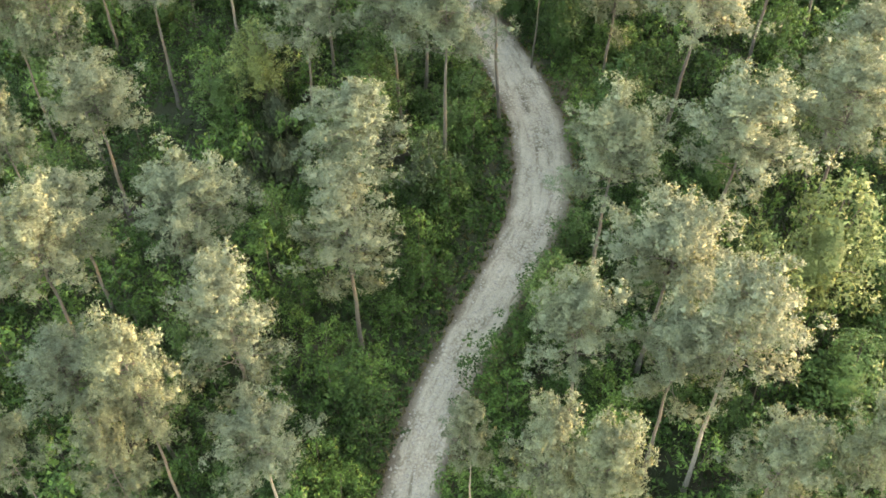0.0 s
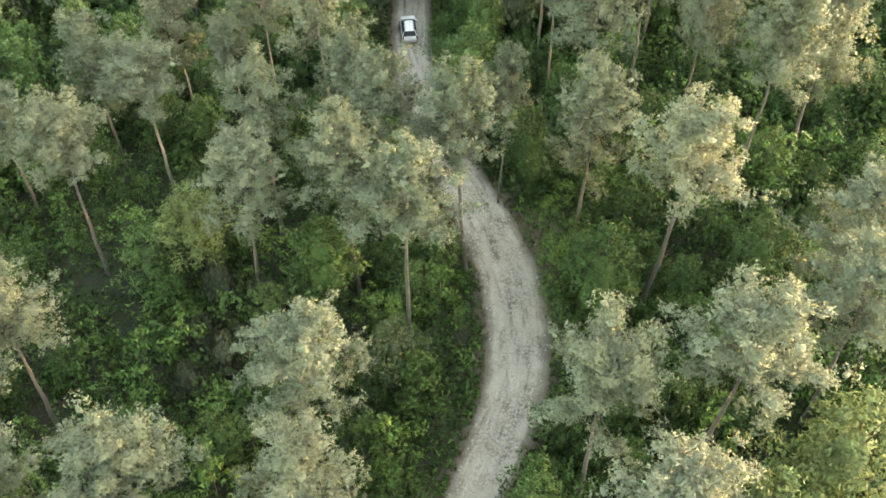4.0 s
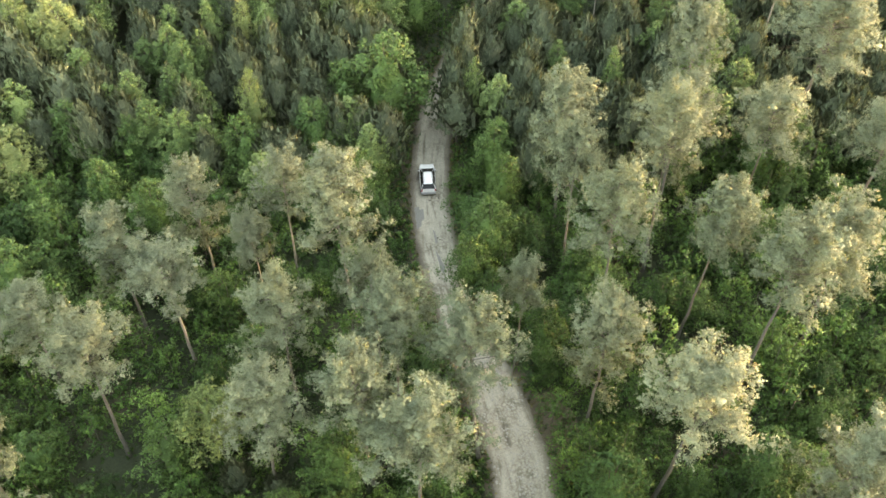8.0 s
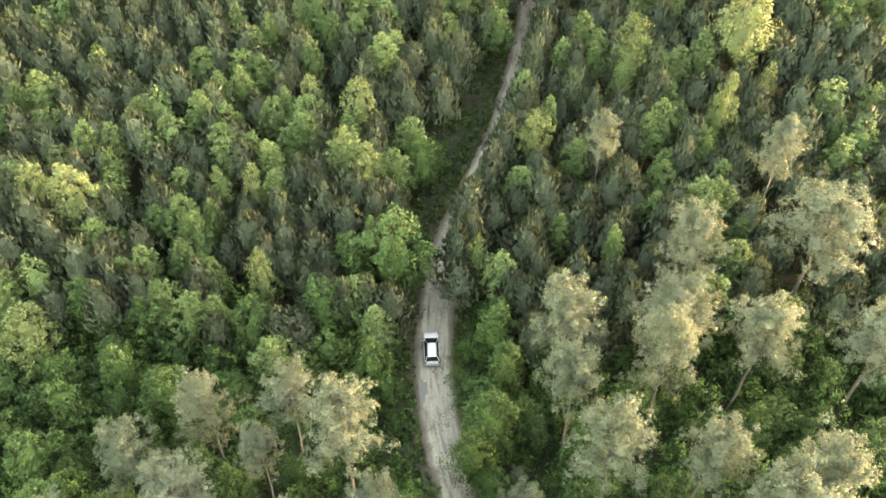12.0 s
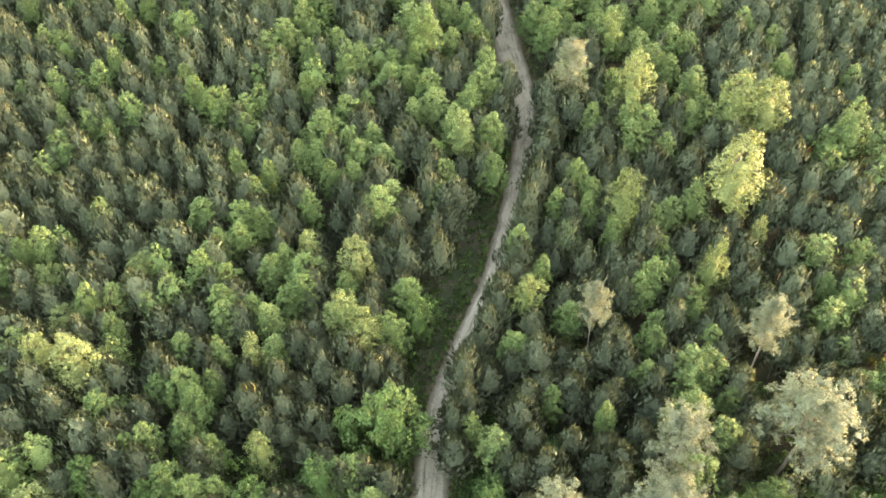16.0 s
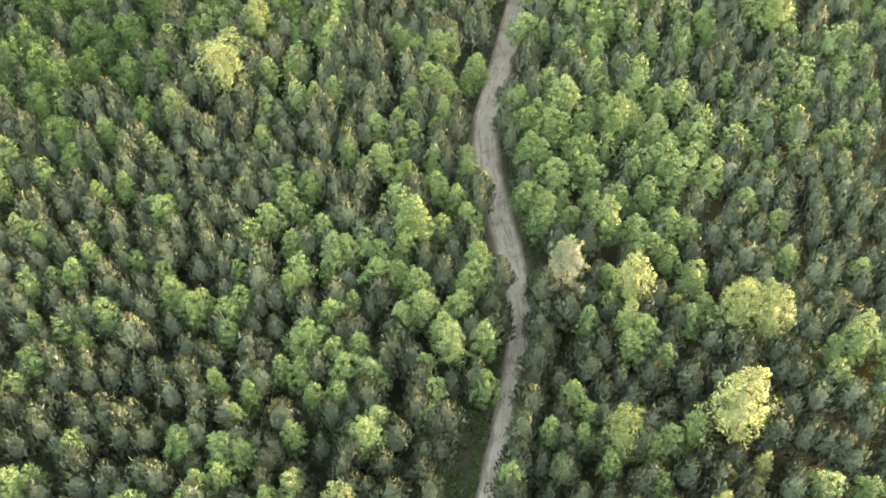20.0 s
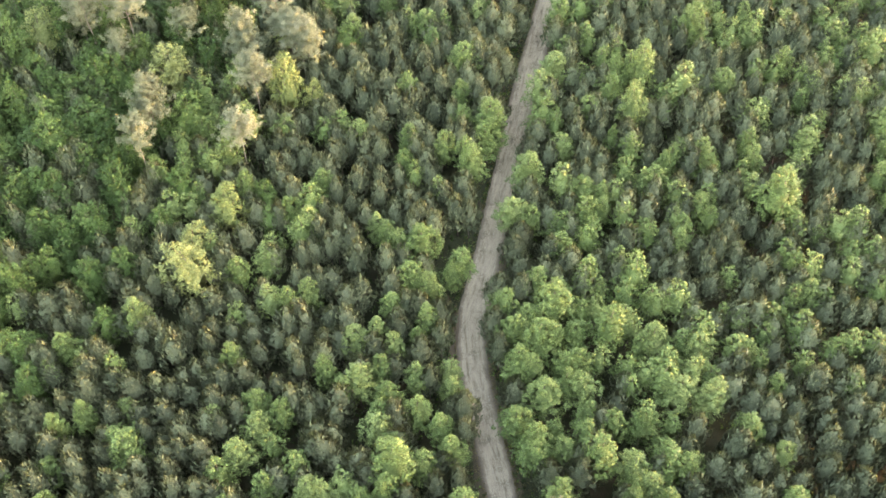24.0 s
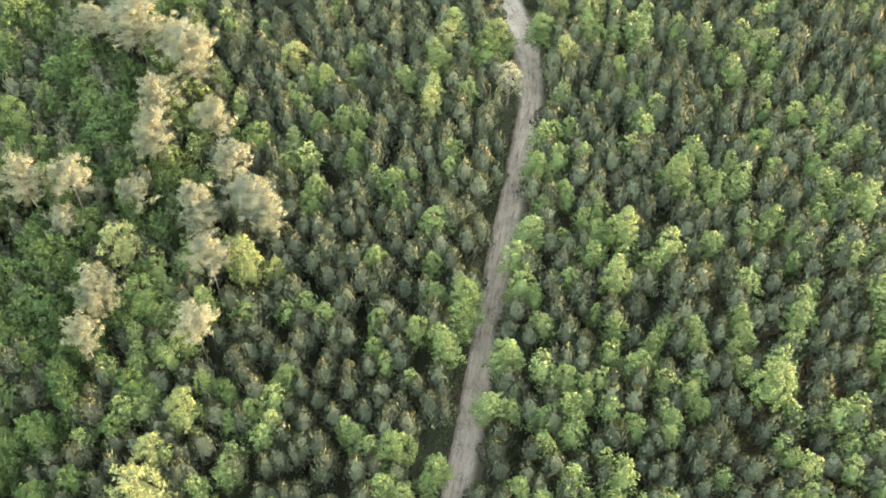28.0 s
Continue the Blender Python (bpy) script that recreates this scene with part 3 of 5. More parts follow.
BROAD_FAR = prototypes("broadleaf_tree", 6, lambda i: leafy_pieces(520 + i, 9.5, 3.0, 0.2, 84, 26, 0.17, 0.46, 0.13, 4, 0, 1.5, 0.85, 0.42), DARK_BARK, OAK_LEAF, "round green broadleaf tree with a dense crown", "broadleaf tree", "broadleaf trees")
VINE = prototypes("vine_covered_tree", 1, lambda i: flat_leaves(*leafy_pieces(800 + i, 10.0, 2.8, 0.05, 70, 80, 0.13, 0.55, 0.14, 7, 0, 1.6, 1.1, 0.5)), DARK_BARK, VINE_LEAF, "vine-covered tree with glossy glinting leaves beside the track", "broadleaf tree", "")
WHITE = prototypes("blossoming_tree", 1, lambda i: leafy_pieces(810 + i, 11.0, 2.4, 0.4, 70, 34, 0.14, 0.5, 0.16, 9, 0, 1.6, 0.8, 0), PALE_BARK, BLOSSOM_LEAF, "pale blossoming tree with white bare limbs beside the track", "broadleaf tree", "")

SHRUB_WOODS = prototypes("shrub", 6, lambda i: leafy_pieces(740 + i, 5.0, 2.2, 0.08, 26, 17, 0.19, 0.5, 0.06, 1, 0, 2.0, 1.05, 0), DARK_BARK, SHRUB_LEAF, "", "", "")
YOUNG_WOODS = prototypes("young_pine_tree", 8, lambda i: young_pine_pieces(320 + i, 12.0, 2.5, 290, 3, 0.1), DARK_BARK, YOUNG_LEAF, "", "", "")
POPLAR_WOODS = prototypes("poplar_tree", 8, lambda i: leafy_pieces(420 + i, 13.0, 2.35, 0.34, 72, 14, 0.2, 0.5 + 0.16 * (i % 3) / 2, 0.12, 1, 0, 1.0, 0.8, 0.58), DARK_BARK, POPLAR_LEAF, "", "", "")
BROAD_WOODS = prototypes("broadleaf_tree", 8, lambda i: leafy_pieces(540 + i, 9.5, 3.0, 0.2, 80, 26, 0.18, 0.46, 0.13, 1, 0, 1.2, 0.78, 0.44), DARK_BARK, OAK_LEAF, "", "", "")

PLACED = []


def stand(proto, std_h, std_r, spots, rad_of=1.0):
    for x, y, h, r in spots:
        plant(proto, x, y, r / std_r, h / std_h, tree_rng)
        PLACED.append((x, y, r * rad_of))


stand(PINE, 20.0, 3.5, [
    (8.8, 24.4, 22.1, 2.5), (-17.9, 25.9, 19.9, 2.2), (18.7, 26.2, 19, 2.8), (23.8, 26.2, 21.9, 2.2), (5.7, 26.9, 20.1, 2.6),
    (-24.2, 27, 20.7, 2.2), (-17.7, 29.8, 23, 2.6), (14.6, 34, 19.1, 3.2), (8.9, 35.1, 19.1, 3.4), (-19.8, 35.4, 13.4, 3),
    (-24.6, 35.8, 14.1, 3.6), (-26.6, 41.1, 20.1, 3.7), (15.3, 43.1, 19.1, 4.7), (-6.5, 45.2, 18.8, 4), (-17.2, 46.1, 19, 4.4),
    (-26.8, 47.9, 16.2, 3.6), (11.8, 49.3, 20.9, 4.2), (20.1, 51, 21.4, 4.8), (-7.3, 53.6, 19.6, 4.4), (-34, 55.7, 19.6, 2.8),
], 0.45)
stand(PINE, 20.0, 3.5, [
    (31.1, 55.8, 21.2, 4.2), (-28.3, 59.5, 17.7, 4), (33.4, 63.2, 19.5, 4.4), (0.2, 65.1, 21.1, 4.4), (-31.7, 65.6, 23, 3),
    (-36.6, 67.3, 21.2, 2.8), (20.4, 67.8, 22.6, 4.6), (-12.5, 69.6, 20.1, 3.7), (-4, 70.9, 21.7, 3.8), (5.6, 73.2, 21.8, 3.9),
    (-26.5, 74.5, 18.5, 4), (15.8, 76.1, 21.3, 3.6), (-1.7, 77.3, 20.6, 3.8), (-11.2, 78.7, 19.6, 3.6), (31.2, 79.9, 24, 4),
    (9.3, 81.6, 17.5, 2.2), (-34, 82.2, 15.4, 3.6), (37.5, 82.3, 23, 4), (18.2, 85.1, 23.6, 3.8), (26.5, 85.9, 23, 3.4),
], 0.45)
stand(PINE, 20.0, 3.5, [
    (-27.3, 89, 17.5, 3.5), (15.6, 93.7, 21.4, 3.2), (24.6, 94.9, 24.2, 3.3), (47, 98.8, 19.5, 4.6), (34.4, 98.9, 21.4, 3.8),
    (15.6, 101.3, 21.1, 3.8), (27.2, 102.5, 19, 4.6), (43.5, 111.8, 22.7, 5.4),
], 0.45)
stand(PALE, 20.0, 3.7, [
    (-10.6, 28.6, 16.9, 3.2), (1.8, 29.4, 17.2, 1.7), (17.4, 32.9, 22.8, 4), (-13.1, 36.2, 20.6, 3.9), (-3.3, 82.6, 19.3, 2.8),
    (-21.7, 84.5, 17.5, 4), (-5.8, 88.3, 23.4, 4.2), (-14.7, 89, 16.5, 2.6), (-20.2, 93.7, 18.7, 3.2), (-12.1, 94.2, 18.6, 3),
    (29.6, 109.1, 22.5, 3.6), (44, 125.6, 19.6, 2.9), (23.7, 131, 16.6, 2.4), (25.4, 177.5, 16.8, 3.4), (-41.6, 247.5, 17.5, 3.4),
    (-23.6, 249.3, 16.2, 3.8), (-41.2, 256.7, 18.5, 4), (-21.5, 260.7, 18.7, 3.8), (-25.8, 272.4, 17.8, 3.8), (-14, 272.9, 15, 4.2),
], 0.45)
stand(PALE, 20.0, 3.7, [
    (-47.4, 278.7, 18.2, 4.4), (-55.5, 279, 20.6, 3.9), (-19.8, 283, 15.8, 4.4), (-33.6, 289.1, 19, 4), (-34.8, 298.8, 17.6, 3),
    (-28.1, 309.2, 20.3, 5.6), (-40.4, 318.3, 19.1, 6.5),
], 0.25)
stand(PINE, 20.0, 3.5, [
    (-16.2, 275.9, 14.3, 4.6), (-12.5, 270.6, 14.3, 4.0), (-23.5, 270.8, 14.9, 3.8), (-34.8, 302.0, 14.6, 4.4), (-23.4, 294.5, 15.2, 3.9),
    (-33.3, 315.3, 15.8, 4.8), (-27.8, 309.2, 14.6, 4.5), (-41.1, 319.2, 15.2, 4.6), (-50.1, 322.3, 15.8, 4.2), (-34.7, 289.7, 15.8, 3.6),
    (-58.1, 281.3, 15.2, 3.5), (-48.8, 272.5, 14.0, 3.0), (-41.3, 255.6, 15.8, 3.2), (-36.0, 277.2, 14.6, 3.4),
], 0.25)
stand(BROAD, 9.5, 2.6, [
    (29.7, 39.3, 9.2, 3.1), (8.5, 47.8, 8.6, 2.4), (23.7, 61.4, 10.2, 2.6),
    (15.6, 66.1, 13.7, 3.2), (30, 67.7, 11, 3), (-6.5, 70.3, 11.7, 3),
    (12.3, 82.8, 10.9, 2.4), (-36.6, 88.2, 9.4, 3.1), (7.9, 89.9, 6.5, 2.2), (5.7, 92.7, 9.6, 2.2), (-40.8, 93.2, 8.7, 2.9),
    (8.3, 96.5, 10.4, 3), (-27.3, 101, 10.2, 2.6), (-20.2, 102.1, 6.5, 2.2), (10, 103.2, 10.4, 2.1), (-32, 103.6, 10.4, 2.1),
], 0.52)
stand(BROAD, 9.5, 2.6, [
    (-4.7, 103.6, 10.4, 1.8), (-33.9, 105.5, 7.8, 2.5), (38, 105.9, 11.5, 2.4), (9, 107.6, 10.7, 2.4), (-18.4, 108.6, 10.9, 2.6),
    (-31, 110.1, 10.4, 1.6), (-11, 111.5, 11.5, 2.9), (-38, 112, 10.4, 2.6), (-2.5, 118.2, 14.8, 4.4), (-7.7, 118.8, 10.4, 2.3),
    (1.2, 134.9, 10.4, 2), (-55.2, 205.7, 10.4, 3.1), (-58.4, 212.7, 10.4, 3.6), (-44.4, 215.7, 11.5, 2.3), (-63.6, 219.9, 10.4, 2.7),
    (-48.1, 221.2, 10.4, 2.3), (-47.8, 225.4, 11.5, 2.9), (-42.7, 227.2, 11.5, 2.8), (-55.6, 228.2, 10.4, 2.4), (-67.4, 232.7, 12, 4.4),
], 0.52)
stand(BROAD, 9.5, 2.6, [
    (-53.7, 234.5, 10.4, 2.8), (-37.8, 235.4, 10.4, 2.8), (-49.4, 235.7, 11.5, 3.8), (-57.4, 236, 11.5, 3), (-19.4, 240.3, 10.4, 2.6),
    (-34.5, 242.7, 11.5, 3.3), (-68.4, 243, 10.4, 3.1), (-60.4, 244.2, 10.4, 3.9), (-47.8, 245.9, 10.4, 3.1), (-70.9, 251, 12, 5.2),
    (-50.3, 252.4, 10.4, 3.7), (-61.7, 254, 12, 4.7), (-53.2, 258.1, 12, 4.8), (-34.9, 259, 12, 4.8), (-4.9, 277.2, 10.4, 3.7),
    (-27.6, 280.1, 10.4, 3.3), (81.5, 286.2, 10.4, 3.9), (-49.7, 291, 10.4, 2.6), (-15.8, 293.6, 11.5, 3.9), (-60.8, 294.6, 10.4, 3.2),
], 0.52)
stand(BROAD, 9.5, 2.6, [
    (-46, 295.9, 12, 4.8), (-48.2, 303.3, 11.5, 4), (30.9, 314.6, 10.4, 4.2), (-57.8, 315.8, 10.4, 4.6), (33.8, 319.5, 10.4, 3.3),
], 0.52)
stand(YELLOW, 13.0, 2.6, [
    (-43.8, 109, 10.2, 3.4), (-17.7, 114.6, 13, 1.7), (-41.8, 127.2, 13.7, 3.6), (-47, 128.6, 13, 2.4), (-20.5, 128.8, 11.9, 1.7),
    (-5.9, 130.2, 11.9, 2.7), (-5.9, 132.6, 12.2, 2.6), (-8.6, 134.6, 12.6, 3), (15.3, 135.8, 13.7, 2.4), (-46.4, 136.1, 8.2, 2.6),
    (40.3, 139.5, 16.1, 1.8), (-49.5, 142.7, 8.6, 3), (-7.5, 143.2, 13.2, 2.5), (-37, 143.5, 10, 2.6), (-13.9, 145.6, 11.9, 2.1),
    (49.2, 147.2, 11.9, 1.4), (30.8, 150.5, 16.5, 2.7), (46.3, 153.2, 21.5, 4.2), (55.2, 169.6, 17, 3.2), (50.5, 170.7, 17.2, 3.6),
], 0.52)
stand(YELLOW, 13.0, 2.6, [
    (56.9, 171.9, 11.9, 2.1), (35.9, 176.1, 16.9, 3.4), (-30.3, 224.1, 15.6, 4.4), (-30.8, 230.8, 11.9, 3.5), (-25.9, 236.4, 15.1, 3.4),
    (-16.1, 261.8, 18.5, 3.1), (-11.5, 263.1, 11.9, 2), (-38.3, 267.9, 15.9, 4.6), (-65, 278.9, 14.7, 4), (18.8, 299.3, 13, 2.7),
    (-9, 313.9, 13, 3.2), (23, 318.4, 11.9, 3.3), (21.4, 43.2, 16, 3.2), (28.8, 47.7, 17.9, 3.8), (-17.9, 75.3, 11.6, 3.2), (33.4, 318, 13, 3.6), (47.6, 311.3, 13, 3),
], 0.52)
stand(POPLAR, 13.0, 1.95, [
    (-31.5, 117.1, 10.9, 1.8), (7.3, 117.3, 12, 1.2), (24.3, 118.1, 12, 1.5), (31.7, 118.3, 10.9, 1.2), (17.3, 121, 10.9, 1.6),
    (-38, 121.6, 10.9, 2.8), (-25, 124.6, 10.9, 1.4), (-23.8, 128.8, 12, 1.4), (-38.8, 132.7, 10.9, 1.6), (38.1, 133.5, 10.9, 1.3),
    (-18.4, 134.9, 10.9, 2.2), (-43.2, 136.9, 12, 2), (56.2, 137.9, 10.9, 1.5), (-39.9, 138.2, 10.9, 2.2), (17.8, 141.2, 12, 1.4),
    (-28.3, 141.8, 12, 2.4), (-19.1, 142.6, 10.9, 2.1), (62.9, 142.7, 10.9, 2.3), (-17, 144.6, 10.9, 1.7), (15.5, 145.9, 12, 2),
], 0.52)
stand(POPLAR, 13.0, 1.95, [
    (-53.6, 146.5, 10.9, 1.9), (-25.9, 146.8, 12, 1.8), (-50.7, 146.9, 12, 2.3), (-23.3, 147.3, 12, 1.9), (29.2, 147.6, 10.9, 1.6),
    (-20.6, 150.9, 10.9, 2.2), (25.8, 151.5, 12, 1.7), (-23.4, 151.6, 10.9, 2.8), (41.5, 152.4, 13.3, 1.8), (21.2, 152.7, 12, 1.9),
    (-29.8, 152.8, 10.9, 2.8), (-3.6, 153, 13, 2.8), (-14.1, 153, 12, 1.7), (27.1, 155.4, 10.9, 1.8), (-3, 155.8, 11.4, 2.2),
    (-22.3, 156.5, 12, 1.4), (25, 158.3, 12, 2), (-11.6, 159.2, 12, 1.8), (-8.4, 159.7, 10.9, 2), (-20.6, 160, 10.9, 1.8),
], 0.52)
stand(POPLAR, 13.0, 1.95, [
    (12.7, 160.7, 10.9, 2.1), (-25.7, 161.8, 12, 1.8), (-3.3, 162.9, 10.9, 2.5), (-13.5, 163.4, 10.9, 2.1), (-7.3, 163.8, 10.9, 2.9),
    (-16.5, 164.1, 10.9, 1.7), (4.4, 164.3, 10.9, 2), (68, 165.1, 16, 2.4), (-9.5, 167, 10.9, 2.1), (7.9, 167.6, 13.7, 2.6),
    (-5.3, 168.1, 10.9, 2.1), (12.6, 168.3, 12, 2.4), (-45.9, 169, 10.9, 1.5), (34.3, 169.6, 15.8, 1.8), (-12.9, 169.6, 12, 2.8),
    (6.7, 169.7, 12, 2.2), (34.9, 171.1, 10.9, 1.9), (29.1, 171.2, 10.9, 1.9), (1.3, 173.1, 10.9, 2.3), (-10, 173.3, 11.6, 2.4),
], 0.52)
stand(POPLAR, 13.0, 1.95, [
    (9.4, 173.7, 12.8, 2.4), (-54.1, 173.7, 10.9, 1.3), (-30.5, 174.5, 12, 2.2), (57.1, 175.9, 10.9, 2), (-29.5, 176, 10.9, 1.8),
    (-33.5, 177.2, 12, 2.6), (45.1, 177.5, 10.9, 2.5), (3.4, 177.7, 12, 2.7), (-16, 178.2, 12, 1.9), (10.5, 178.3, 10.9, 2.1),
    (46.2, 179.1, 10.9, 2.3), (72.3, 179.2, 10.9, 2.3), (12.1, 180.3, 10.9, 3), (-2.8, 180.8, 10.9, 3), (61.9, 181.5, 10.9, 2.4),
    (-50.1, 181.6, 12, 2.2), (-36.1, 181.9, 10.9, 1.7), (-10, 182, 12, 2.2), (42.6, 182.2, 10.9, 2.2), (13, 182.3, 12.6, 2.8),
], 0.52)
stand(POPLAR, 13.0, 1.95, [
    (-1.9, 184.1, 10.9, 2), (-41.2, 184.2, 10.9, 2), (0.8, 184.7, 12, 1.8), (-7.4, 184.9, 12, 2), (-47.6, 185, 12, 2),
    (40.6, 185.2, 10.9, 2.4), (-9.3, 185.9, 12, 2.4), (-16.6, 187.1, 10.9, 2.2), (38.3, 187.3, 10.9, 2.8), (47.1, 188, 10.9, 2.4),
    (2.2, 188.4, 16, 3.6), (33.1, 188.6, 15.3, 2.6), (61.2, 188.6, 10.9, 2.1), (7.4, 189.4, 10.9, 2.4), (-12.4, 190, 10.9, 2.4),
    (44, 190.2, 10.9, 2.4), (24, 190.9, 10.9, 2.8), (-49.2, 191.2, 9, 2.6), (11.8, 191.3, 10.9, 2.4), (-20.4, 192.3, 10.9, 2.4),
], 0.52)
stand(POPLAR, 13.0, 1.95, [
    (24.7, 192.9, 11.9, 2.4), (57.4, 193.4, 10.9, 2.5), (32.2, 193.7, 10.9, 2.1), (41.2, 194.5, 10.9, 2.5), (36.8, 194.7, 10.9, 2.1),
    (-38.1, 195, 10.9, 3.5), (10.2, 195.5, 10.9, 2.1), (0.5, 195.8, 10.9, 2.5), (21.8, 196.2, 10.9, 2.7), (-18.1, 196.5, 10.9, 2.4),
    (6.8, 197.8, 10.9, 2.4), (-48.6, 198, 10.9, 1.9), (-14.6, 198.5, 10.9, 2.1), (52.2, 198.5, 12, 2.7), (-44.9, 199.5, 10.9, 2),
    (47.5, 199.7, 10.9, 3.3), (-18.5, 200.3, 11, 2.6), (63.1, 200.3, 10.9, 1.8), (26.7, 200.4, 10.9, 3), (-38.8, 201.1, 7.6, 2.4),
], 0.52)
stand(POPLAR, 13.0, 1.95, [
    (2.3, 201.2, 10.9, 2.2), (-2.7, 203.6, 12, 3.1), (6.5, 203.9, 10.9, 2), (46.4, 204.3, 10.9, 2.6), (24.9, 205.5, 10.9, 2.2),
    (-7.7, 206, 10.9, 2), (59.8, 206.1, 10.9, 1.9), (22.6, 206.2, 10.9, 2.6), (52.6, 207.5, 10.9, 2.6), (-22.5, 208.2, 12, 1.8),
    (45.3, 208.9, 10.9, 3), (2.9, 209.7, 10.9, 2), (32.4, 210.5, 10.9, 2.6), (37.7, 210.7, 15.7, 2.9), (-2.7, 211, 10.9, 2.5),
    (-49.8, 212, 10.9, 2.2), (0.5, 212.7, 10.9, 1.9), (29.5, 215.9, 13.6, 3.8), (-38.7, 216.3, 12, 2.7), (72.3, 216.9, 10.9, 2.1),
], 0.52)
stand(POPLAR, 13.0, 1.95, [
    (-14.2, 217.9, 12, 1.9), (-11, 220.2, 10.9, 2.3), (9.3, 220.7, 10.9, 2.3), (6.5, 222.5, 10.9, 3.3), (14.4, 225.5, 10.9, 2.4),
    (7.9, 228.2, 12.7, 3.2), (52.2, 228.4, 10.9, 2.1), (4.1, 229, 10.9, 2), (53.2, 230.1, 10.9, 2.4), (2.3, 230.9, 10.9, 2.3),
    (58.4, 231.8, 10.9, 1.8), (0.6, 232.4, 10.9, 2), (70.2, 233.6, 17.3, 3.4), (57.6, 234.6, 10.9, 2), (39.7, 235, 10.9, 2),
    (24.2, 235.1, 10.9, 3), (-14.6, 236.8, 10.9, 2.4), (40.5, 237.1, 12, 1.8), (36.6, 239.2, 10.9, 3), (50.8, 240.3, 10.9, 3),
], 0.52)
stand(POPLAR, 13.0, 1.95, [
    (-23, 241.8, 12, 2.1), (-9.6, 242.1, 10.9, 2.5), (27.4, 243.2, 12.3, 3.3), (52.4, 243.7, 10.9, 1.9), (60.1, 243.7, 10.9, 2.6),
    (18, 245.2, 12.5, 2.6), (69, 245.2, 10.9, 2.3), (60.2, 246.3, 10.9, 2.5), (5.5, 246.4, 10.9, 1.9), (47, 246.7, 12, 2.1),
    (68.4, 247.5, 12, 2.1), (79.4, 247.7, 10.9, 3.1), (12.3, 249.2, 12, 2.3), (43.9, 250.1, 10.9, 1.4), (6, 250.8, 12, 2.1),
    (21, 251.7, 10.9, 3.3), (-2.5, 253.3, 10.9, 2.6), (21.4, 255.1, 13.8, 3.2), (48.5, 255.9, 16, 2.6), (16.5, 256.3, 10.9, 2.3),
], 0.52)
stand(POPLAR, 13.0, 1.95, [
    (16.4, 262.5, 10.9, 2), (67.3, 263.2, 10.9, 2.8), (6.1, 263.2, 12, 2.4), (51.4, 265.5, 16.2, 2.8), (46.5, 266.4, 12, 2.2),
    (79.1, 267.3, 12, 2), (35.5, 267.8, 10.9, 3.8), (17.3, 270.7, 11.6, 3.3), (11.6, 275.7, 10.9, 2.3), (63, 276.8, 15, 3),
    (74.5, 280.6, 10.9, 1.9), (-4.6, 281, 10.5, 2.8), (9.8, 281, 10.9, 2.9), (37.2, 282.8, 12.2, 2.8), (3.1, 286.2, 10.9, 2.6),
    (89.9, 290.9, 12, 2.6), (3.7, 291, 10.9, 2.2), (41.8, 291.3, 10.9, 2.6), (-3.8, 295.9, 10.9, 2.2), (19.1, 302.3, 13, 2.6),
], 0.52)
stand(POPLAR, 13.0, 1.95, [
    (57.6, 306.3, 12, 2.3), (14.2, 306.9, 10.9, 3.1), (-2.1, 308.7, 12, 2.8), (21.3, 311.3, 10.9, 2.8), (47, 312, 11.3, 2.6),
    (3, 312.6, 10.9, 2.1), (20.4, 314.3, 10.9, 2.8), (25.1, 322, 12.5, 3.2), (43.9, 319.9, 12, 3.4), (53.8, 318.4, 12, 3.4),
], 0.52)
stand(SHRUB, 5.0, 2.2, [
    (-7.1, 31.1, 6.7, 2.3), (-17.9, 33, 6, 2.2), (-5.2, 35.7, 6.1, 2.4), (4.8, 38.8, 5.5, 2.5), (3.2, 39.4, 5.3, 1.5),
    (-8.9, 43.6, 6.3, 2.4), (-1.6, 51.1, 6, 2.3), (-15, 59.2, 5.5, 3), (-27.2, 62.6, 5.8, 2), (-7.3, 65.4, 6.1, 2.5),
    (35.8, 69, 5.3, 2.9), (-19.6, 69.4, 6, 2.6), (12.8, 76.6, 5.4, 2.1), (27.9, 76.8, 5.6, 2.6), (-23.6, 77.4, 5.8, 3),
    (12.9, 85.9, 6.1, 2.5), (31.9, 89.1, 6.4, 2.5),
], 0.52)
stand(YOUNG, 12.0, 2.1, [
    (-16.6, 65.6, 5.5, 1.5), (-13.5, 64.2, 5.9, 1.5), (-14.7, 62.8, 6.7, 1.5), (-17.4, 60.7, 6.3, 1.5), (-12.1, 69.1, 6.3, 1.5), (-16.4, 65.0, 5.9, 1.5), (10.7, 91.2, 5.5, 1.5), (-15.8, 70.1, 6.7, 1.5),
], 0.5)
stand(VINE, 10.0, 2.8, [(-0.9, 61, 9.8, 2.7)])
stand(WHITE, 11.0, 2.4, [(35.0, 306.2, 11.5, 3.4)])

# young pines crowding the outer edge of the bend
for y in np.arange(119.0, 180.0, 2.9):
    x = track_x(y) + half_width(y) + tree_rng.uniform(0.6, 1.5)
    plant(YOUNG, x, y + tree_rng.uniform(-0.5, 0.5), tree_rng.uniform(1.05, 1.35), tree_rng.uniform(0.8, 1.1), tree_rng)
    PLACED.append((x, y, 1.6))

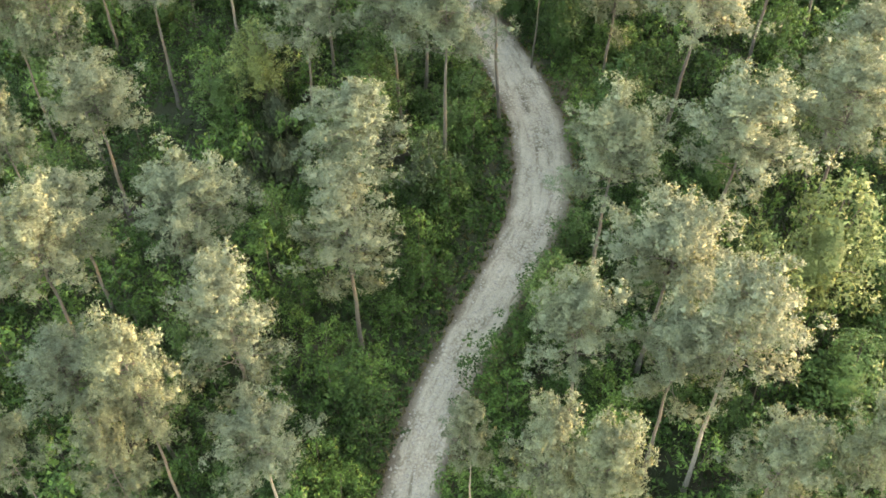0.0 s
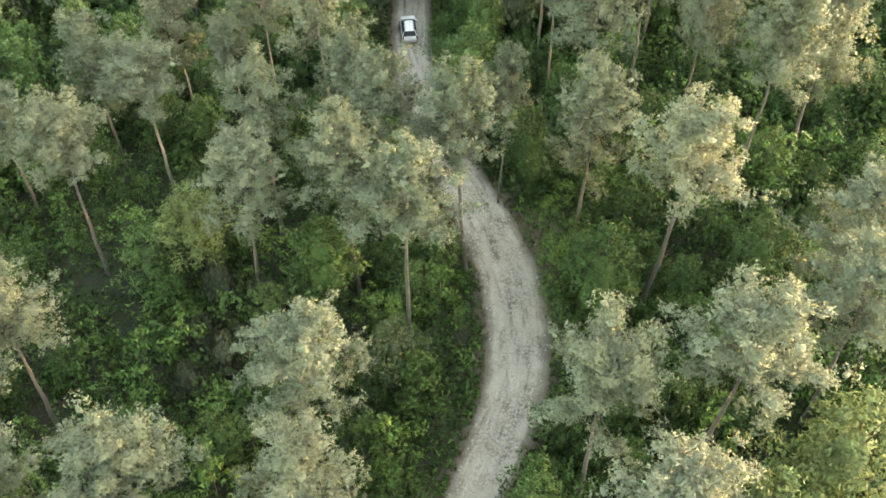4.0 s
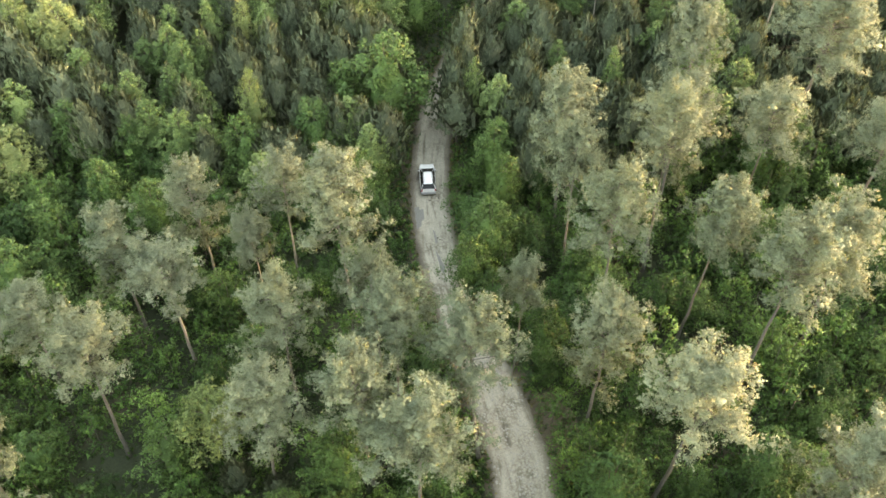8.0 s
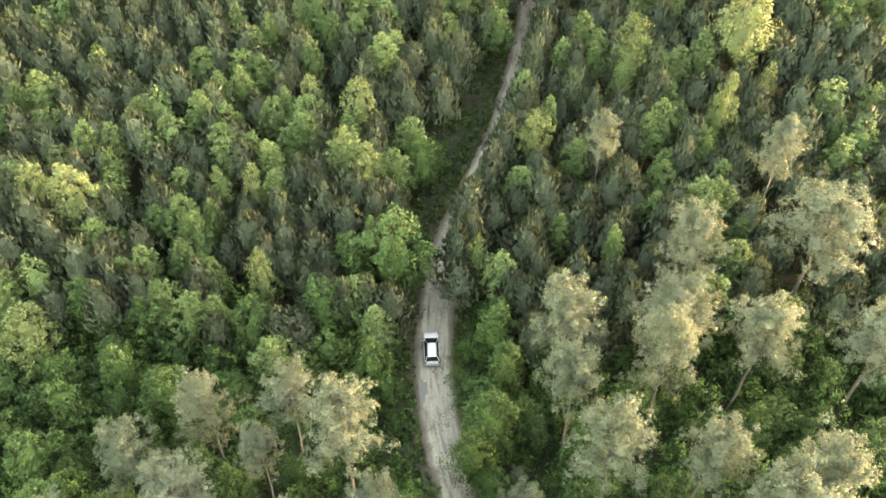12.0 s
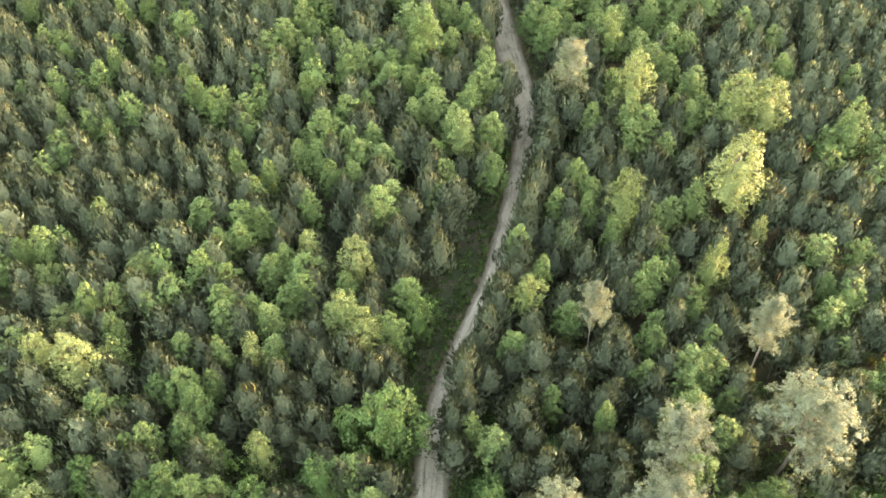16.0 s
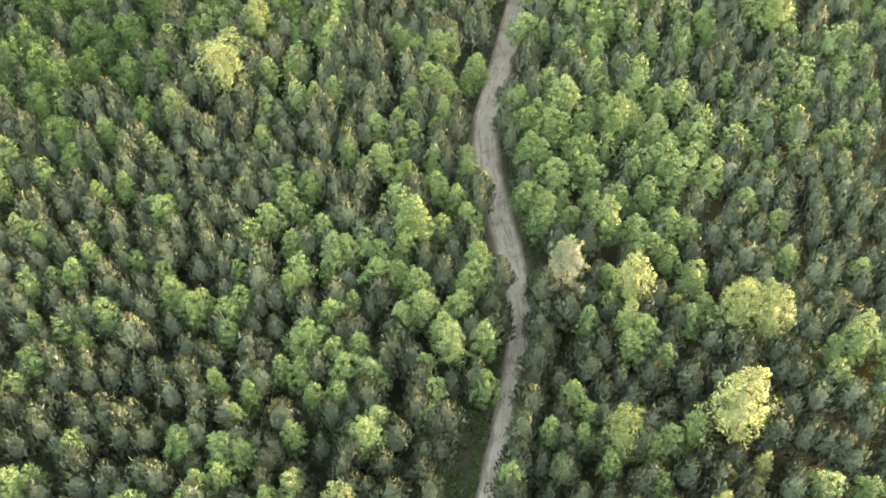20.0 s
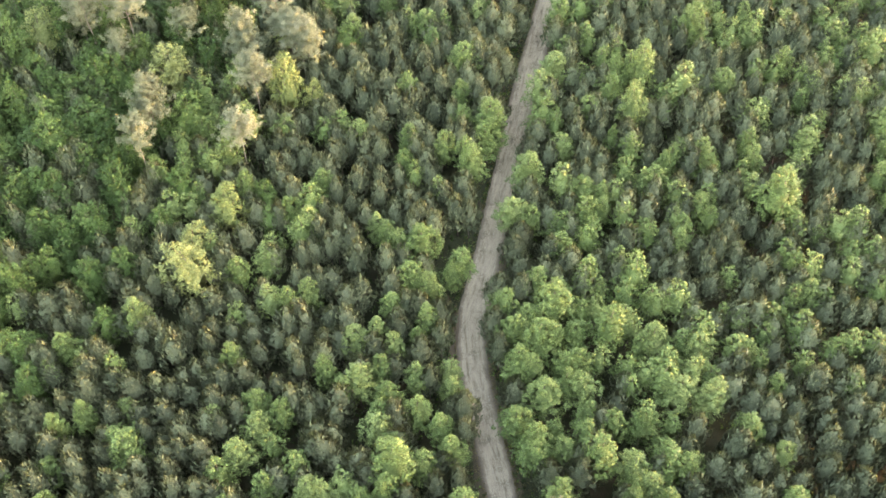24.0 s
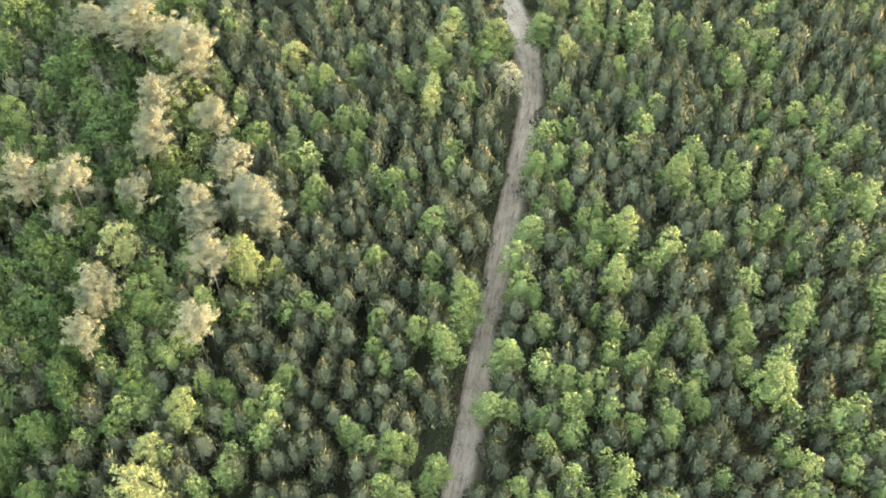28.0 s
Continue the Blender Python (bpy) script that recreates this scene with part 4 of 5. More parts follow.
# unseen pines added past both edges; the right-hand rows block the low sun
UNSEEN_PINE = prototypes("pine_tree", 4, lambda i: pine_pieces(150 + i, 20.0, 3.4, 6, 6, 0.22), PINE_BARK, PINE_LEAF, "tall grey-green pine with a bare trunk above the undergrowth", "pine tree", "tall pines along the track")
outer = []
for y in np.arange(-6.0, 118.0, 9.0):
    for x in np.interp(y, [0, 60, 120], [42, 57, 76]) + np.arange(3) * 8.5:
        outer.append((x + tree_rng.uniform(-3, 3), y + tree_rng.uniform(-3, 3)))
    outer.append((np.interp(y, [0, 60, 120], [-42, -54, -66]) + tree_rng.uniform(-3, 3), y))
for x, y in outer:
    plant(UNSEEN_PINE, x, y, tree_rng.uniform(0.85, 1.2), tree_rng.uniform(0.75, 0.98), tree_rng)

# ---- the young stand and the undergrowth between them ----


# the right edge lies past the view; unseen trees there shade the visible rim
EDGE_Y, EDGE_L, EDGE_R = [0, 60, 100, 200, 300, 400], [-32, -44, -52, -78, -84, -86], [38, 50, 66, 96, 126, 140]


def fill(rng, y0, y1, gap, keep):
    """Spots on a jittered grid that keep clear of the track and of the trees already placed."""
    spots = []
    placed = np.array([(px, py, pr) for px, py, pr in PLACED])
    row = 0
    y = y0
    while y < y1:
        left, right = np.interp(y, EDGE_Y, EDGE_L), np.interp(y, EDGE_Y, EDGE_R)
        x = left + (row % 2) * gap * 0.5
        while x < right:
            px, py = x + rng.uniform(-0.5, 0.5) * gap, y + rng.uniform(-0.5, 0.5) * gap
            x += gap
            off = px - track_x(py)
            if not keep(px, py, off):
                continue
            if np.any((placed[:, 0] - px) ** 2 + (placed[:, 1] - py) ** 2 < (placed[:, 2] + gap * 0.28) ** 2):
                continue
            spots.append((px, py))
        y += gap * 0.87
        row += 1
    return spots


def blob(x, y, cx, cy, rx, ry):
    return math.exp(-(((x - cx) / rx) ** 2 + ((y - cy) / ry) ** 2))


def leafiness(x, y):
    """How much of the young stand is broadleaved, from 0 to 1."""
    right = 0.1 if x > track_x(y) + 4 and y > 195 else 0.0
    return 0.15 + right + 0.34 * noise.noise((x * 0.05, y * 0.05, 3.3)) + 0.3 * blob(x, y, 34, 205, 20, 18) + 0.4 * blob(x, y, -60, 290, 45, 75) + 0.2 * blob(x, y, -18, 112, 40, 7)


fill_rng = np.random.default_rng(21)


def young_keep(x, y, off):
    w = half_width(y)
    return (off > w + 1.1 or off < -w - (4.4 if 120 < y < 160 else 1.5)) and y > 108 + 6 * noise.noise((x * 0.06, 0.5, 1.0))


young_spots, poplar_spots, broad_spots = [], [], []
for x, y in fill(fill_rng, 104, 372, 3.75, young_keep):
    v = leafiness(x, y) + fill_rng.uniform(-0.3, 0.3)
    old = blob(x, y, -68, 300, 42, 85)
    s = fill_rng.uniform(0.74, 1.08) if fill_rng.uniform() < 0.9 else fill_rng.uniform(1.1, 1.3)
    if old > 0.42:
        if fill_rng.uniform() < 0.62:
            broad_spots.append((x, y, s * 1.2, s * 1.35))
        else:
            young_spots.append((x, y, s * 1.25, fill_rng.uniform(0.75, 1.05)))
    elif v > 0.42:
        poplar_spots.append((x, y, s * fill_rng.uniform(1.12, 1.35), (0.55 + 0.4 * s) * fill_rng.uniform(0.8, 0.98)))
    else:
        young_spots.append((x, y, s * fill_rng.uniform(1.15, 1.38), fill_rng.uniform(0.78, 1.0)))


def nearest_first(spots):
    return sorted(spots, key=lambda s: abs(s[0] - track_x(s[1])) * 1.6 + max(0.0, s[1] - 120) * 0.5)


young_spots, poplar_spots, broad_spots = nearest_first(young_spots), nearest_first(poplar_spots), nearest_first(broad_spots)
for spots, proto, many in ((young_spots, YOUNG, 255), (poplar_spots, POPLAR, 90), (broad_spots, BROAD_FAR, 60)):
    for x, y, sx, sz in spots[:many]:
        plant(proto, x, y, sx, sz, tree_rng)
plant_stuff("young_pine_woods", YOUNG_WOODS, young_spots[255:], tree_rng, "dense stand of young dark pines covering the land", "forest")
plant_stuff("poplar_woods", POPLAR_WOODS, poplar_spots[90:], tree_rng, "bright green young broadleaf trees of the stand", "forest")
plant_stuff("broadleaf_woods", BROAD_WOODS, broad_spots[60:], tree_rng, "older mixed broadleaf wood with rounded crowns", "forest")


# broadleaved middle storey between the tall pines
def middle_keep(x, y, off):
    w = half_width(y)
    if not (off > w + 2.2 or off < -w - 3.6):
        return False
    thick = 0.95 if y > 86 else 0.42
    return y < 111 and fill_rng.uniform() < thick


middle_spots = [(x, y, fill_rng.uniform(0.6, 1.05), fill_rng.uniform(0.55, 0.9)) for x, y in fill(fill_rng, 10, 132, 4.6, middle_keep)]
middle_spots.sort(key=lambda s: abs(s[0] - track_x(s[1])))
for x, y, sx, sz in middle_spots[:150]:
    plant(BROAD_FAR, x, y, sx, sz, tree_rng)
plant_stuff("middle_storey", BROAD_WOODS, middle_spots[150:], tree_rng, "green broadleaf saplings between the tall pines", "forest")


def shrub_keep(x, y, off):
    w = half_width(y)
    return (off > w + 1.3 or off < -w - 2.6 - 1.2 * noise.noise((x * 0.1, y * 0.1, 7.0))) and noise.noise((x * 0.12, y * 0.12, 0.2)) > -0.66


PLACED = [(x, y, 0.5) for x, y, r in PLACED] + [(12.2, 78.0, 2.0), (13.2, 74.5, 2.0)]
shrub_spots = []
for x, y in fill(fill_rng, 14, 140, 2.9, shrub_keep):
    s = fill_rng.uniform(0.35, 1.0) if fill_rng.uniform() < 0.7 else fill_rng.uniform(1.0, 1.7)
    if y < 110 or fill_rng.uniform() < 0.3:
        shrub_spots.append((x, y, 0.55 + 0.45 * s, s))
shrub_spots = sorted(shrub_spots, key=lambda s: abs(s[0] - track_x(s[1])))
for x, y, sx, sz in shrub_spots[:270]:
    plant(SHRUB, x, y, sx, sz, tree_rng)
plant_stuff("undergrowth", SHRUB_WOODS, shrub_spots[270:], tree_rng, "dense dark green undergrowth of leafy shrubs", "undergrowth")

# ---- the car on the track ----
CAR_WHITE = plain_material("white_car_paint", (0.7, 0.7, 0.69), 0.3, 0.0, 0.5)
CAR_SILVER = plain_material("grey_bumper_plastic", (0.33, 0.33, 0.34), 0.5)
CAR_GLASS = plain_material("dark_car_glass", (0.012, 0.014, 0.016), 0.12, 0.0, 0.0)
CAR_GLASS.node_tree.nodes["Principled BSDF"].inputs["Specular IOR Level"].default_value = 0.2
CAR_BLACK = plain_material("black_rubber", (0.02, 0.02, 0.02), 0.8)
CAR_RIM = plain_material("alloy_rim", (0.5, 0.5, 0.5), 0.3, 0.9)
CAR_RED = plain_material("red_lamp_glass", (0.35, 0.015, 0.012), 0.15, 0.0, 0.6)
CAR_LAMP = plain_material("clear_lamp_glass", (0.7, 0.72, 0.74), 0.1, 0.0, 0.8)
CAR_PLATE = plain_material("plain_number_plate", (0.6, 0.6, 0.56), 0.4)


def loft(sections, caps=True):
    """A closed skin over equal rings of points."""
    bm = bmesh.new()
    rings = [[bm.verts.new(p) for p in s] for s in sections]
    n = len(rings[0])
    for a, b in zip(rings, rings[1:]):
        for k in range(n):
            bm.faces.new((a[k], a[(k + 1) % n], b[(k + 1) % n], b[k]))
    if caps:
        bm.faces.new(rings[0][::-1])
        bm.faces.new(rings[-1])
    bmesh.ops.recalc_face_normals(bm, faces=bm.faces)
    return bm


def slab(points, thick):
    """A flat panel of given corners with a thickness along its normal."""
    a, b, c = (Vector(p) for p in points[:3])
    nrm = (b - a).cross(c - a).normalized() * thick
    return loft([[tuple(p) for p in points], [tuple(Vector(p) + nrm) for p in points]])


def rounded(bm, width, segments=2):
    bmesh.ops.bevel(bm, geom=bm.edges[:], offset=width, segments=segments, affect="EDGES", profile=0.6, clamp_overlap=True)
    return bm


def block(cx, cy, cz, sx, sy, sz, bevel=0.02):
    bm = bmesh.new()
    bmesh.ops.create_cube(bm, size=1, matrix=Matrix.Translation((cx, cy, cz)) @ Matrix.Diagonal((sx, sy, sz, 1)))
    return rounded(bm, bevel) if bevel else bm


def wheel_ring(x, y, z, r_out, r_in, half, steps=20):
    bm = bmesh.new()
    rows = []
    for k in range(steps):
        a = 2 * math.pi * k / steps
        rows.append([bm.verts.new((x + dx, y + r * math.cos(a), z + r * math.sin(a))) for dx, r in ((-half, r_in), (-half, r_out - 0.03), (-half + 0.04, r_out), (half - 0.04, r_out), (half, r_out - 0.03), (half, r_in))])
    for k in range(steps):
        p, q = rows[k], rows[(k + 1) % steps]
        for m in range(6):
            bm.faces.new((p[m], p[(m + 1) % 6], q[(m + 1) % 6], q[m]))
    bmesh.ops.recalc_face_normals(bm, faces=bm.faces)
    return bm


def build_car():
    car = new("car")
    shape = [(-2.26, 0.74, 0.42, 0.80), (-2.18, 0.84, 0.32, 1.0), (-1.6, 0.90, 0.26, 1.06), (0.2, 0.91, 0.25, 1.04), (1.15, 0.90, 0.25, 1.0), (1.85, 0.86, 0.28, 0.9), (2.2, 0.76, 0.34, 0.76), (2.28, 0.64, 0.40, 0.64)]
    rings = []
    for y, w, lo, hi in shape:
        half = [(0.9 * w, lo), (w, lo + 0.16), (w, hi - 0.16), (0.93 * w, hi)]
        rings.append([(x, y, z) for x, z in half] + [(-x, y, z) for x, z in half[::-1]])
    body = part("body", rounded(loft(rings), 0.025, 2), CAR_WHITE, car, "white painted body")
    lo_z, hi_z = 1.02, 1.56
    corner = {"fl": ((0.84, 1.32, lo_z - 0.03), (0.58, 0.2, hi_z)), "rl": ((0.84, -2.16, lo_z), (0.57, -1.66, hi_z))}

    def at(key, side, u):
        a, b = corner[key]
        p = Vector(a).lerp(Vector(b), u)
        return (p.x * side, p.y, p.z)

    inner = [[at("fl", 1, u), at("fl", -1, u), at("rl", -1, u), at("rl", 1, u)] for u in (0, 1)]
    part("cabin", loft([[(x * 0.96, y * 0.97, z - 0.005) for x, y, z in ring] for ring in inner]), CAR_BLACK, car, "dark cabin behind the glass")
    part("windshield", slab([at("fl", -0.93, 0.06), at("fl", 0.93, 0.06), at("fl", 0.93, 0.95), at("fl", -0.93, 0.95)], 0.02), CAR_GLASS, car, "dark windshield")
    part("rear_window", slab([at("rl", 0.9, 0.25), at("rl", -0.9, 0.25), at("rl", -0.9, 0.93), at("rl", 0.9, 0.93)], 0.02), CAR_GLASS, car, "dark rear window")
    for side in (1, -1):
        for u0, u1 in ((0.08, 0.36), (0.4, 0.68), (0.72, 0.93)):
            quad = []
            for w, v in ((u0, 0.06), (u1, 0.06), (u1, 0.93), (u0, 0.93)):
                a, b = Vector(at("fl", side, v)), Vector(at("rl", side, v))
                p = a.lerp(b, w)
                quad.append((p.x + 0.004 * side, p.y, p.z))
            part("side_window", slab(quad if side < 0 else quad[::-1], 0.014), CAR_GLASS, car)
        for key in ("fl", "rl"):
            a, b = Vector(at(key, side, 0)), Vector(at(key, side, 1))
            v, _, q, _ = tube([a, b], [0.04, 0.035], 6)
            bm = bmesh.new()
            vs = [bm.verts.new(p) for p in v]
            for f in q:
                bm.faces.new([vs[i] for i in f])
            part("pillar", bm, CAR_WHITE, car)
        rail = part("roof_rail", rounded(block(0.5 * side, -0.75, 1.7, 0.04, 1.8, 0.035, 0), 0.01), CAR_BLACK, car, "black roof rail")
        part("rail_foot", block(0.5 * side, 0.1, 1.675, 0.04, 0.06, 0.05, 0.005), CAR_BLACK, rail)
        part("rail_foot", block(0.5 * side, -1.6, 1.675, 0.04, 0.06, 0.05, 0.005), CAR_BLACK, rail)
        mirror = part("side_mirror", rounded(block(0.98 * side, 0.82, 1.08, 0.2, 0.12, 0.14, 0), 0.03), CAR_WHITE, car, "white side mirror")
        part("mirror_glass", block(0.98 * side, 0.752, 1.08, 0.16, 0.012, 0.1, 0.003), CAR_GLASS, mirror)
        part("headlight", rounded(block(0.62 * side, 2.16, 0.72, 0.3, 0.14, 0.13, 0), 0.03), CAR_LAMP, car, "clear headlight")
        part("taillight", rounded(block(0.76 * side, -2.2, 0.92, 0.16, 0.12, 0.3, 0), 0.03), CAR_RED, car, "red taillight")
        for y in (0.35, -0.75):
            part("door_handle", rounded(block(0.915 * side, y, 0.9, 0.03, 0.16, 0.03, 0), 0.008), CAR_WHITE, car)
        part("sill", block(0.9 * side, -0.1, 0.32, 0.05, 2.4, 0.1, 0.015), CAR_SILVER, car, "grey plastic sill")
        for y in (1.38, -1.38):
            wheel = new("wheel", bpy.data.meshes.new("wheel"))
            hub = wheel_ring(0.84 * side, y, 0.34, 0.1, 0.02, 0.11, 12)
            hub.to_mesh(wheel.data)
            hub.free()
            wheel.data.materials.append(CAR_RIM)
            attach(wheel, car)
            part("tyre", wheel_ring(0.84 * side, y, 0.34, 0.345, 0.22, 0.115), CAR_BLACK, wheel, "black tyre")
            part("rim", wheel_ring(0.84 * side, y, 0.34, 0.215, 0.1, 0.09, 16), CAR_RIM, wheel, "alloy rim")
    roof = []
    for y, w, z in ((0.2, 0.5, hi_z - 0.02), (0.05, 0.56, hi_z + 0.03), (-0.7, 0.58, hi_z + 0.07), (-1.5, 0.56, hi_z + 0.05), (-1.76, 0.5, hi_z + 0.0)):
        roof.append([(-w, y, z - 0.07), (-w * 0.9, y, z), (0, y, z + 0.02), (w * 0.9, y, z), (w, y, z - 0.07), (0, y, z - 0.09)])
    part("roof", rounded(loft(roof), 0.01, 1), CAR_WHITE, car, "white roof")
    part("hood", rounded(slab([(-0.74, 1.3, 0.96), (0.74, 1.3, 0.96), (0.62, 2.12, 0.8), (-0.62, 2.12, 0.8)], 0.03), 0.012, 1), CAR_WHITE, car, "white hood")
    part("front_bumper", rounded(block(0, 2.22, 0.47, 1.5, 0.22, 0.26, 0), 0.06), CAR_SILVER, car, "grey front bumper")
    part("rear_bumper", rounded(block(0, -2.25, 0.52, 1.66, 0.24, 0.28, 0), 0.06), CAR_SILVER, car, "grey rear bumper")
    part("tailgate", rounded(slab([(0.72, -2.26, 0.68), (-0.72, -2.26, 0.68), (-0.72, -2.17, 1.08), (0.72, -2.17, 1.08)], 0.03), 0.01, 1), CAR_WHITE, car)
    part("number_plate", block(0, -2.305, 0.8, 0.34, 0.012, 0.16, 0.004), CAR_PLATE, car, "plain pale number plate")
    part("spoiler", rounded(block(0, -1.74, hi_z + 0.03, 1.0, 0.2, 0.05, 0), 0.015), CAR_WHITE, car)
    part("wiper", block(0.1, -2.07, 1.2, 0.5, 0.02, 0.02, 0.004), CAR_BLACK, car)
    for ob in car.children_recursive:
        if ob.type == "MESH" and ob.name.split(".")[0] in ("body", "roof", "hood", "side_mirror"):
            ob.data.polygons.foreach_set("use_smooth", np.ones(len(ob.data.polygons), bool))
    y = 109.0
    car.matrix_basis = pose(track_x(y) - 0.2, y, float(rise(y)) - 0.02, 0, 0, 1.5)
    tagged(car, "white estate car with dark windows standing on the gravel track", "car")


build_car()

# ---- verges, stones and stains ----
small_rng = np.random.default_rng(77)


def scrub_stuff():
    """Low plants and seedlings on the verges and between the shrubs."""
    n = 6500
    y = np.where(small_rng.uniform(0, 1, n) < 0.45, small_rng.uniform(22, 380, n), small_rng.uniform(30, 185, n))
    near = small_rng.uniform(0, 1, n) ** 1.5
    side = np.where(small_rng.uniform(0, 1, n) < 0.5, -1.0, 1.0)
    hw = np.array([half_width(v) for v in y])
    x = track_x(y) + side * (hw + 0.75 + near * 6.0)
    bare = ((x - 12.9) / 2.2) ** 2 + ((y - 76.3) / 4.8) ** 2 < 1
    x = np.where(bare, x + 5, x)
    z = np.array([ground_z(a, b) for a, b in zip(x, y)])
    rad = small_rng.uniform(0.25, 0.75, n) * (0.6 + 0.6 * near)
    centres = np.stack([x, y, z + rad * 0.5], 1)
    me = mesh_of("verge_scrub", *leaves(small_rng, centres, rad, 13, 0.2), SHRUB_LEAF)
    me.attributes.new("tint", "FLOAT", "POINT").data.foreach_set("value", np.repeat(small_rng.uniform(0, 1, n), 13 * 3).astype(np.float32))
    tagged(new("verge_scrub", me), "low green scrub and seedlings on the track verges", "undergrowth", "", "stuff")


def stand_floor_stuff():
    """Seedlings and brambles under the young stand."""
    n = 9000
    y = np.where(small_rng.uniform(0, 1, n) < 0.55, small_rng.uniform(108, 385, n), small_rng.uniform(16, 118, n))
    x = small_rng.uniform(np.interp(y, EDGE_Y, EDGE_L), np.interp(y, EDGE_Y, EDGE_R))
    keep = np.abs(x - track_x(y)) > 3.6
    x, y = x[keep], y[keep]
    rad = small_rng.uniform(0.5, 1.3, len(x))
    centres = np.stack([x, y, np.array([ground_z(a, b) for a, b in zip(x, y)]) + rad * 0.7], 1)
    me = mesh_of("brambles", *leaves(small_rng, centres, rad, 9, 0.3), SHRUB_LEAF)
    me.attributes.new("tint", "FLOAT", "POINT").data.foreach_set("value", np.repeat(small_rng.uniform(0, 0.7, len(x)), 9 * 3).astype(np.float32))
    tagged(new("brambles", me), "dark brambles and seedlings under the trees", "undergrowth", "", "stuff")


def grass_stuff():
    n = 14000
    y = small_rng.uniform(22, 390, n)
    side = np.where(small_rng.uniform(0, 1, n) < 0.5, -1.0, 1.0)
    hw = np.array([half_width(v) for v in y])
    x = track_x(y) + side * (hw + 0.45 + small_rng.uniform(0, 1, n) ** 2 * 3.2)
    z = np.array([ground_z(a, b) for a, b in zip(x, y)])
    centres = np.stack([x, y, z], 1)
    me = mesh_of("verge_grass", *needles(small_rng, centres, small_rng.uniform(0.2, 0.5, n), 4, 0.16, 1.8), GRASS_MAT)
    tagged(new("verge_grass", me), "dry yellowish grass tufts along the track edges", "grass", "", "stuff")


GRASS_MAT = leaf_material("dry_grass", (0.10, 0.10, 0.035), (0.13, 0.12, 0.05), (0.16, 0.14, 0.07), 0.3)
STONE_MAT = bark_material("pale_stone", (0.14, 0.125, 0.1), (0.42, 0.39, 0.34))
CLOD_MAT = bark_material("dark_earth", (0.03, 0.024, 0.018), (0.09, 0.07, 0.052))


def stones_stuff(name, count, y0, y1, size, mat, label, spread):
    pieces = []
    for _ in range(count):
        y = small_rng.uniform(y0, y1)
        a = spread(small_rng)
        s = size * small_rng.uniform(0.4, 1.4)
        c = np.array((track_x(y) + a * half_width(y), y, float(rise(y)) + 0.02))
        v = np.array([(1, 0, 0), (0.3, 0.95, 0), (-0.8, 0.6, 0), (-0.8, -0.6, 0), (0.3, -0.95, 0), (0, 0, 0.8)]) * small_rng.uniform(0.7, 1.2, (6, 3)) * s
        ang = small_rng.uniform(0, 6.28)
        v = np.stack([v[:, 0] * math.cos(ang) - v[:, 1] * math.sin(ang), v[:, 0] * math.sin(ang) + v[:, 1] * math.cos(ang), v[:, 2]], 1)
        pieces.append((v + c, [(k, (k + 1) % 5, 5) for k in range(5)], None, None))
    tagged(new(name, mesh_of(name, *join(pieces), mat)), label, "stones", "", "stuff")


def damp_patch(x, y, rx, ry, turn, label):
    """A dark damp stain on the gravel, draped over the ruts."""
    bm = bmesh.new()
    rows = []
    for j in range(7):
        f = j / 6
        ring = []
        for k in range(26):
            a = 2 * math.pi * k / 26
            wob = 1 + 0.22 * math.sin(3 * a + x) + 0.14 * math.sin(7 * a + y)
            px, py = rx * f * wob * math.cos(a), ry * f * wob * math.sin(a)
            ring.append(bm.verts.new((px * math.cos(turn) - py * math.sin(turn), px * math.sin(turn) + py * math.cos(turn), 0)))
        rows.append(ring)
    for p, q in zip(rows, rows[1:]):
        for k in range(26):
            bm.faces.new((p[k], p[(k + 1) % 26], q[(k + 1) % 26], q[k]))
    me = bpy.data.meshes.new("damp_patch")
    bm.to_mesh(me)
    bm.free()
    me.materials.append(DAMP_MAT)
    ob = tagged(new("damp_patch", me), label, "puddle", "", "structure")
    ob.matrix_basis = pose(x, y, float(rise(y)) + 0.075)


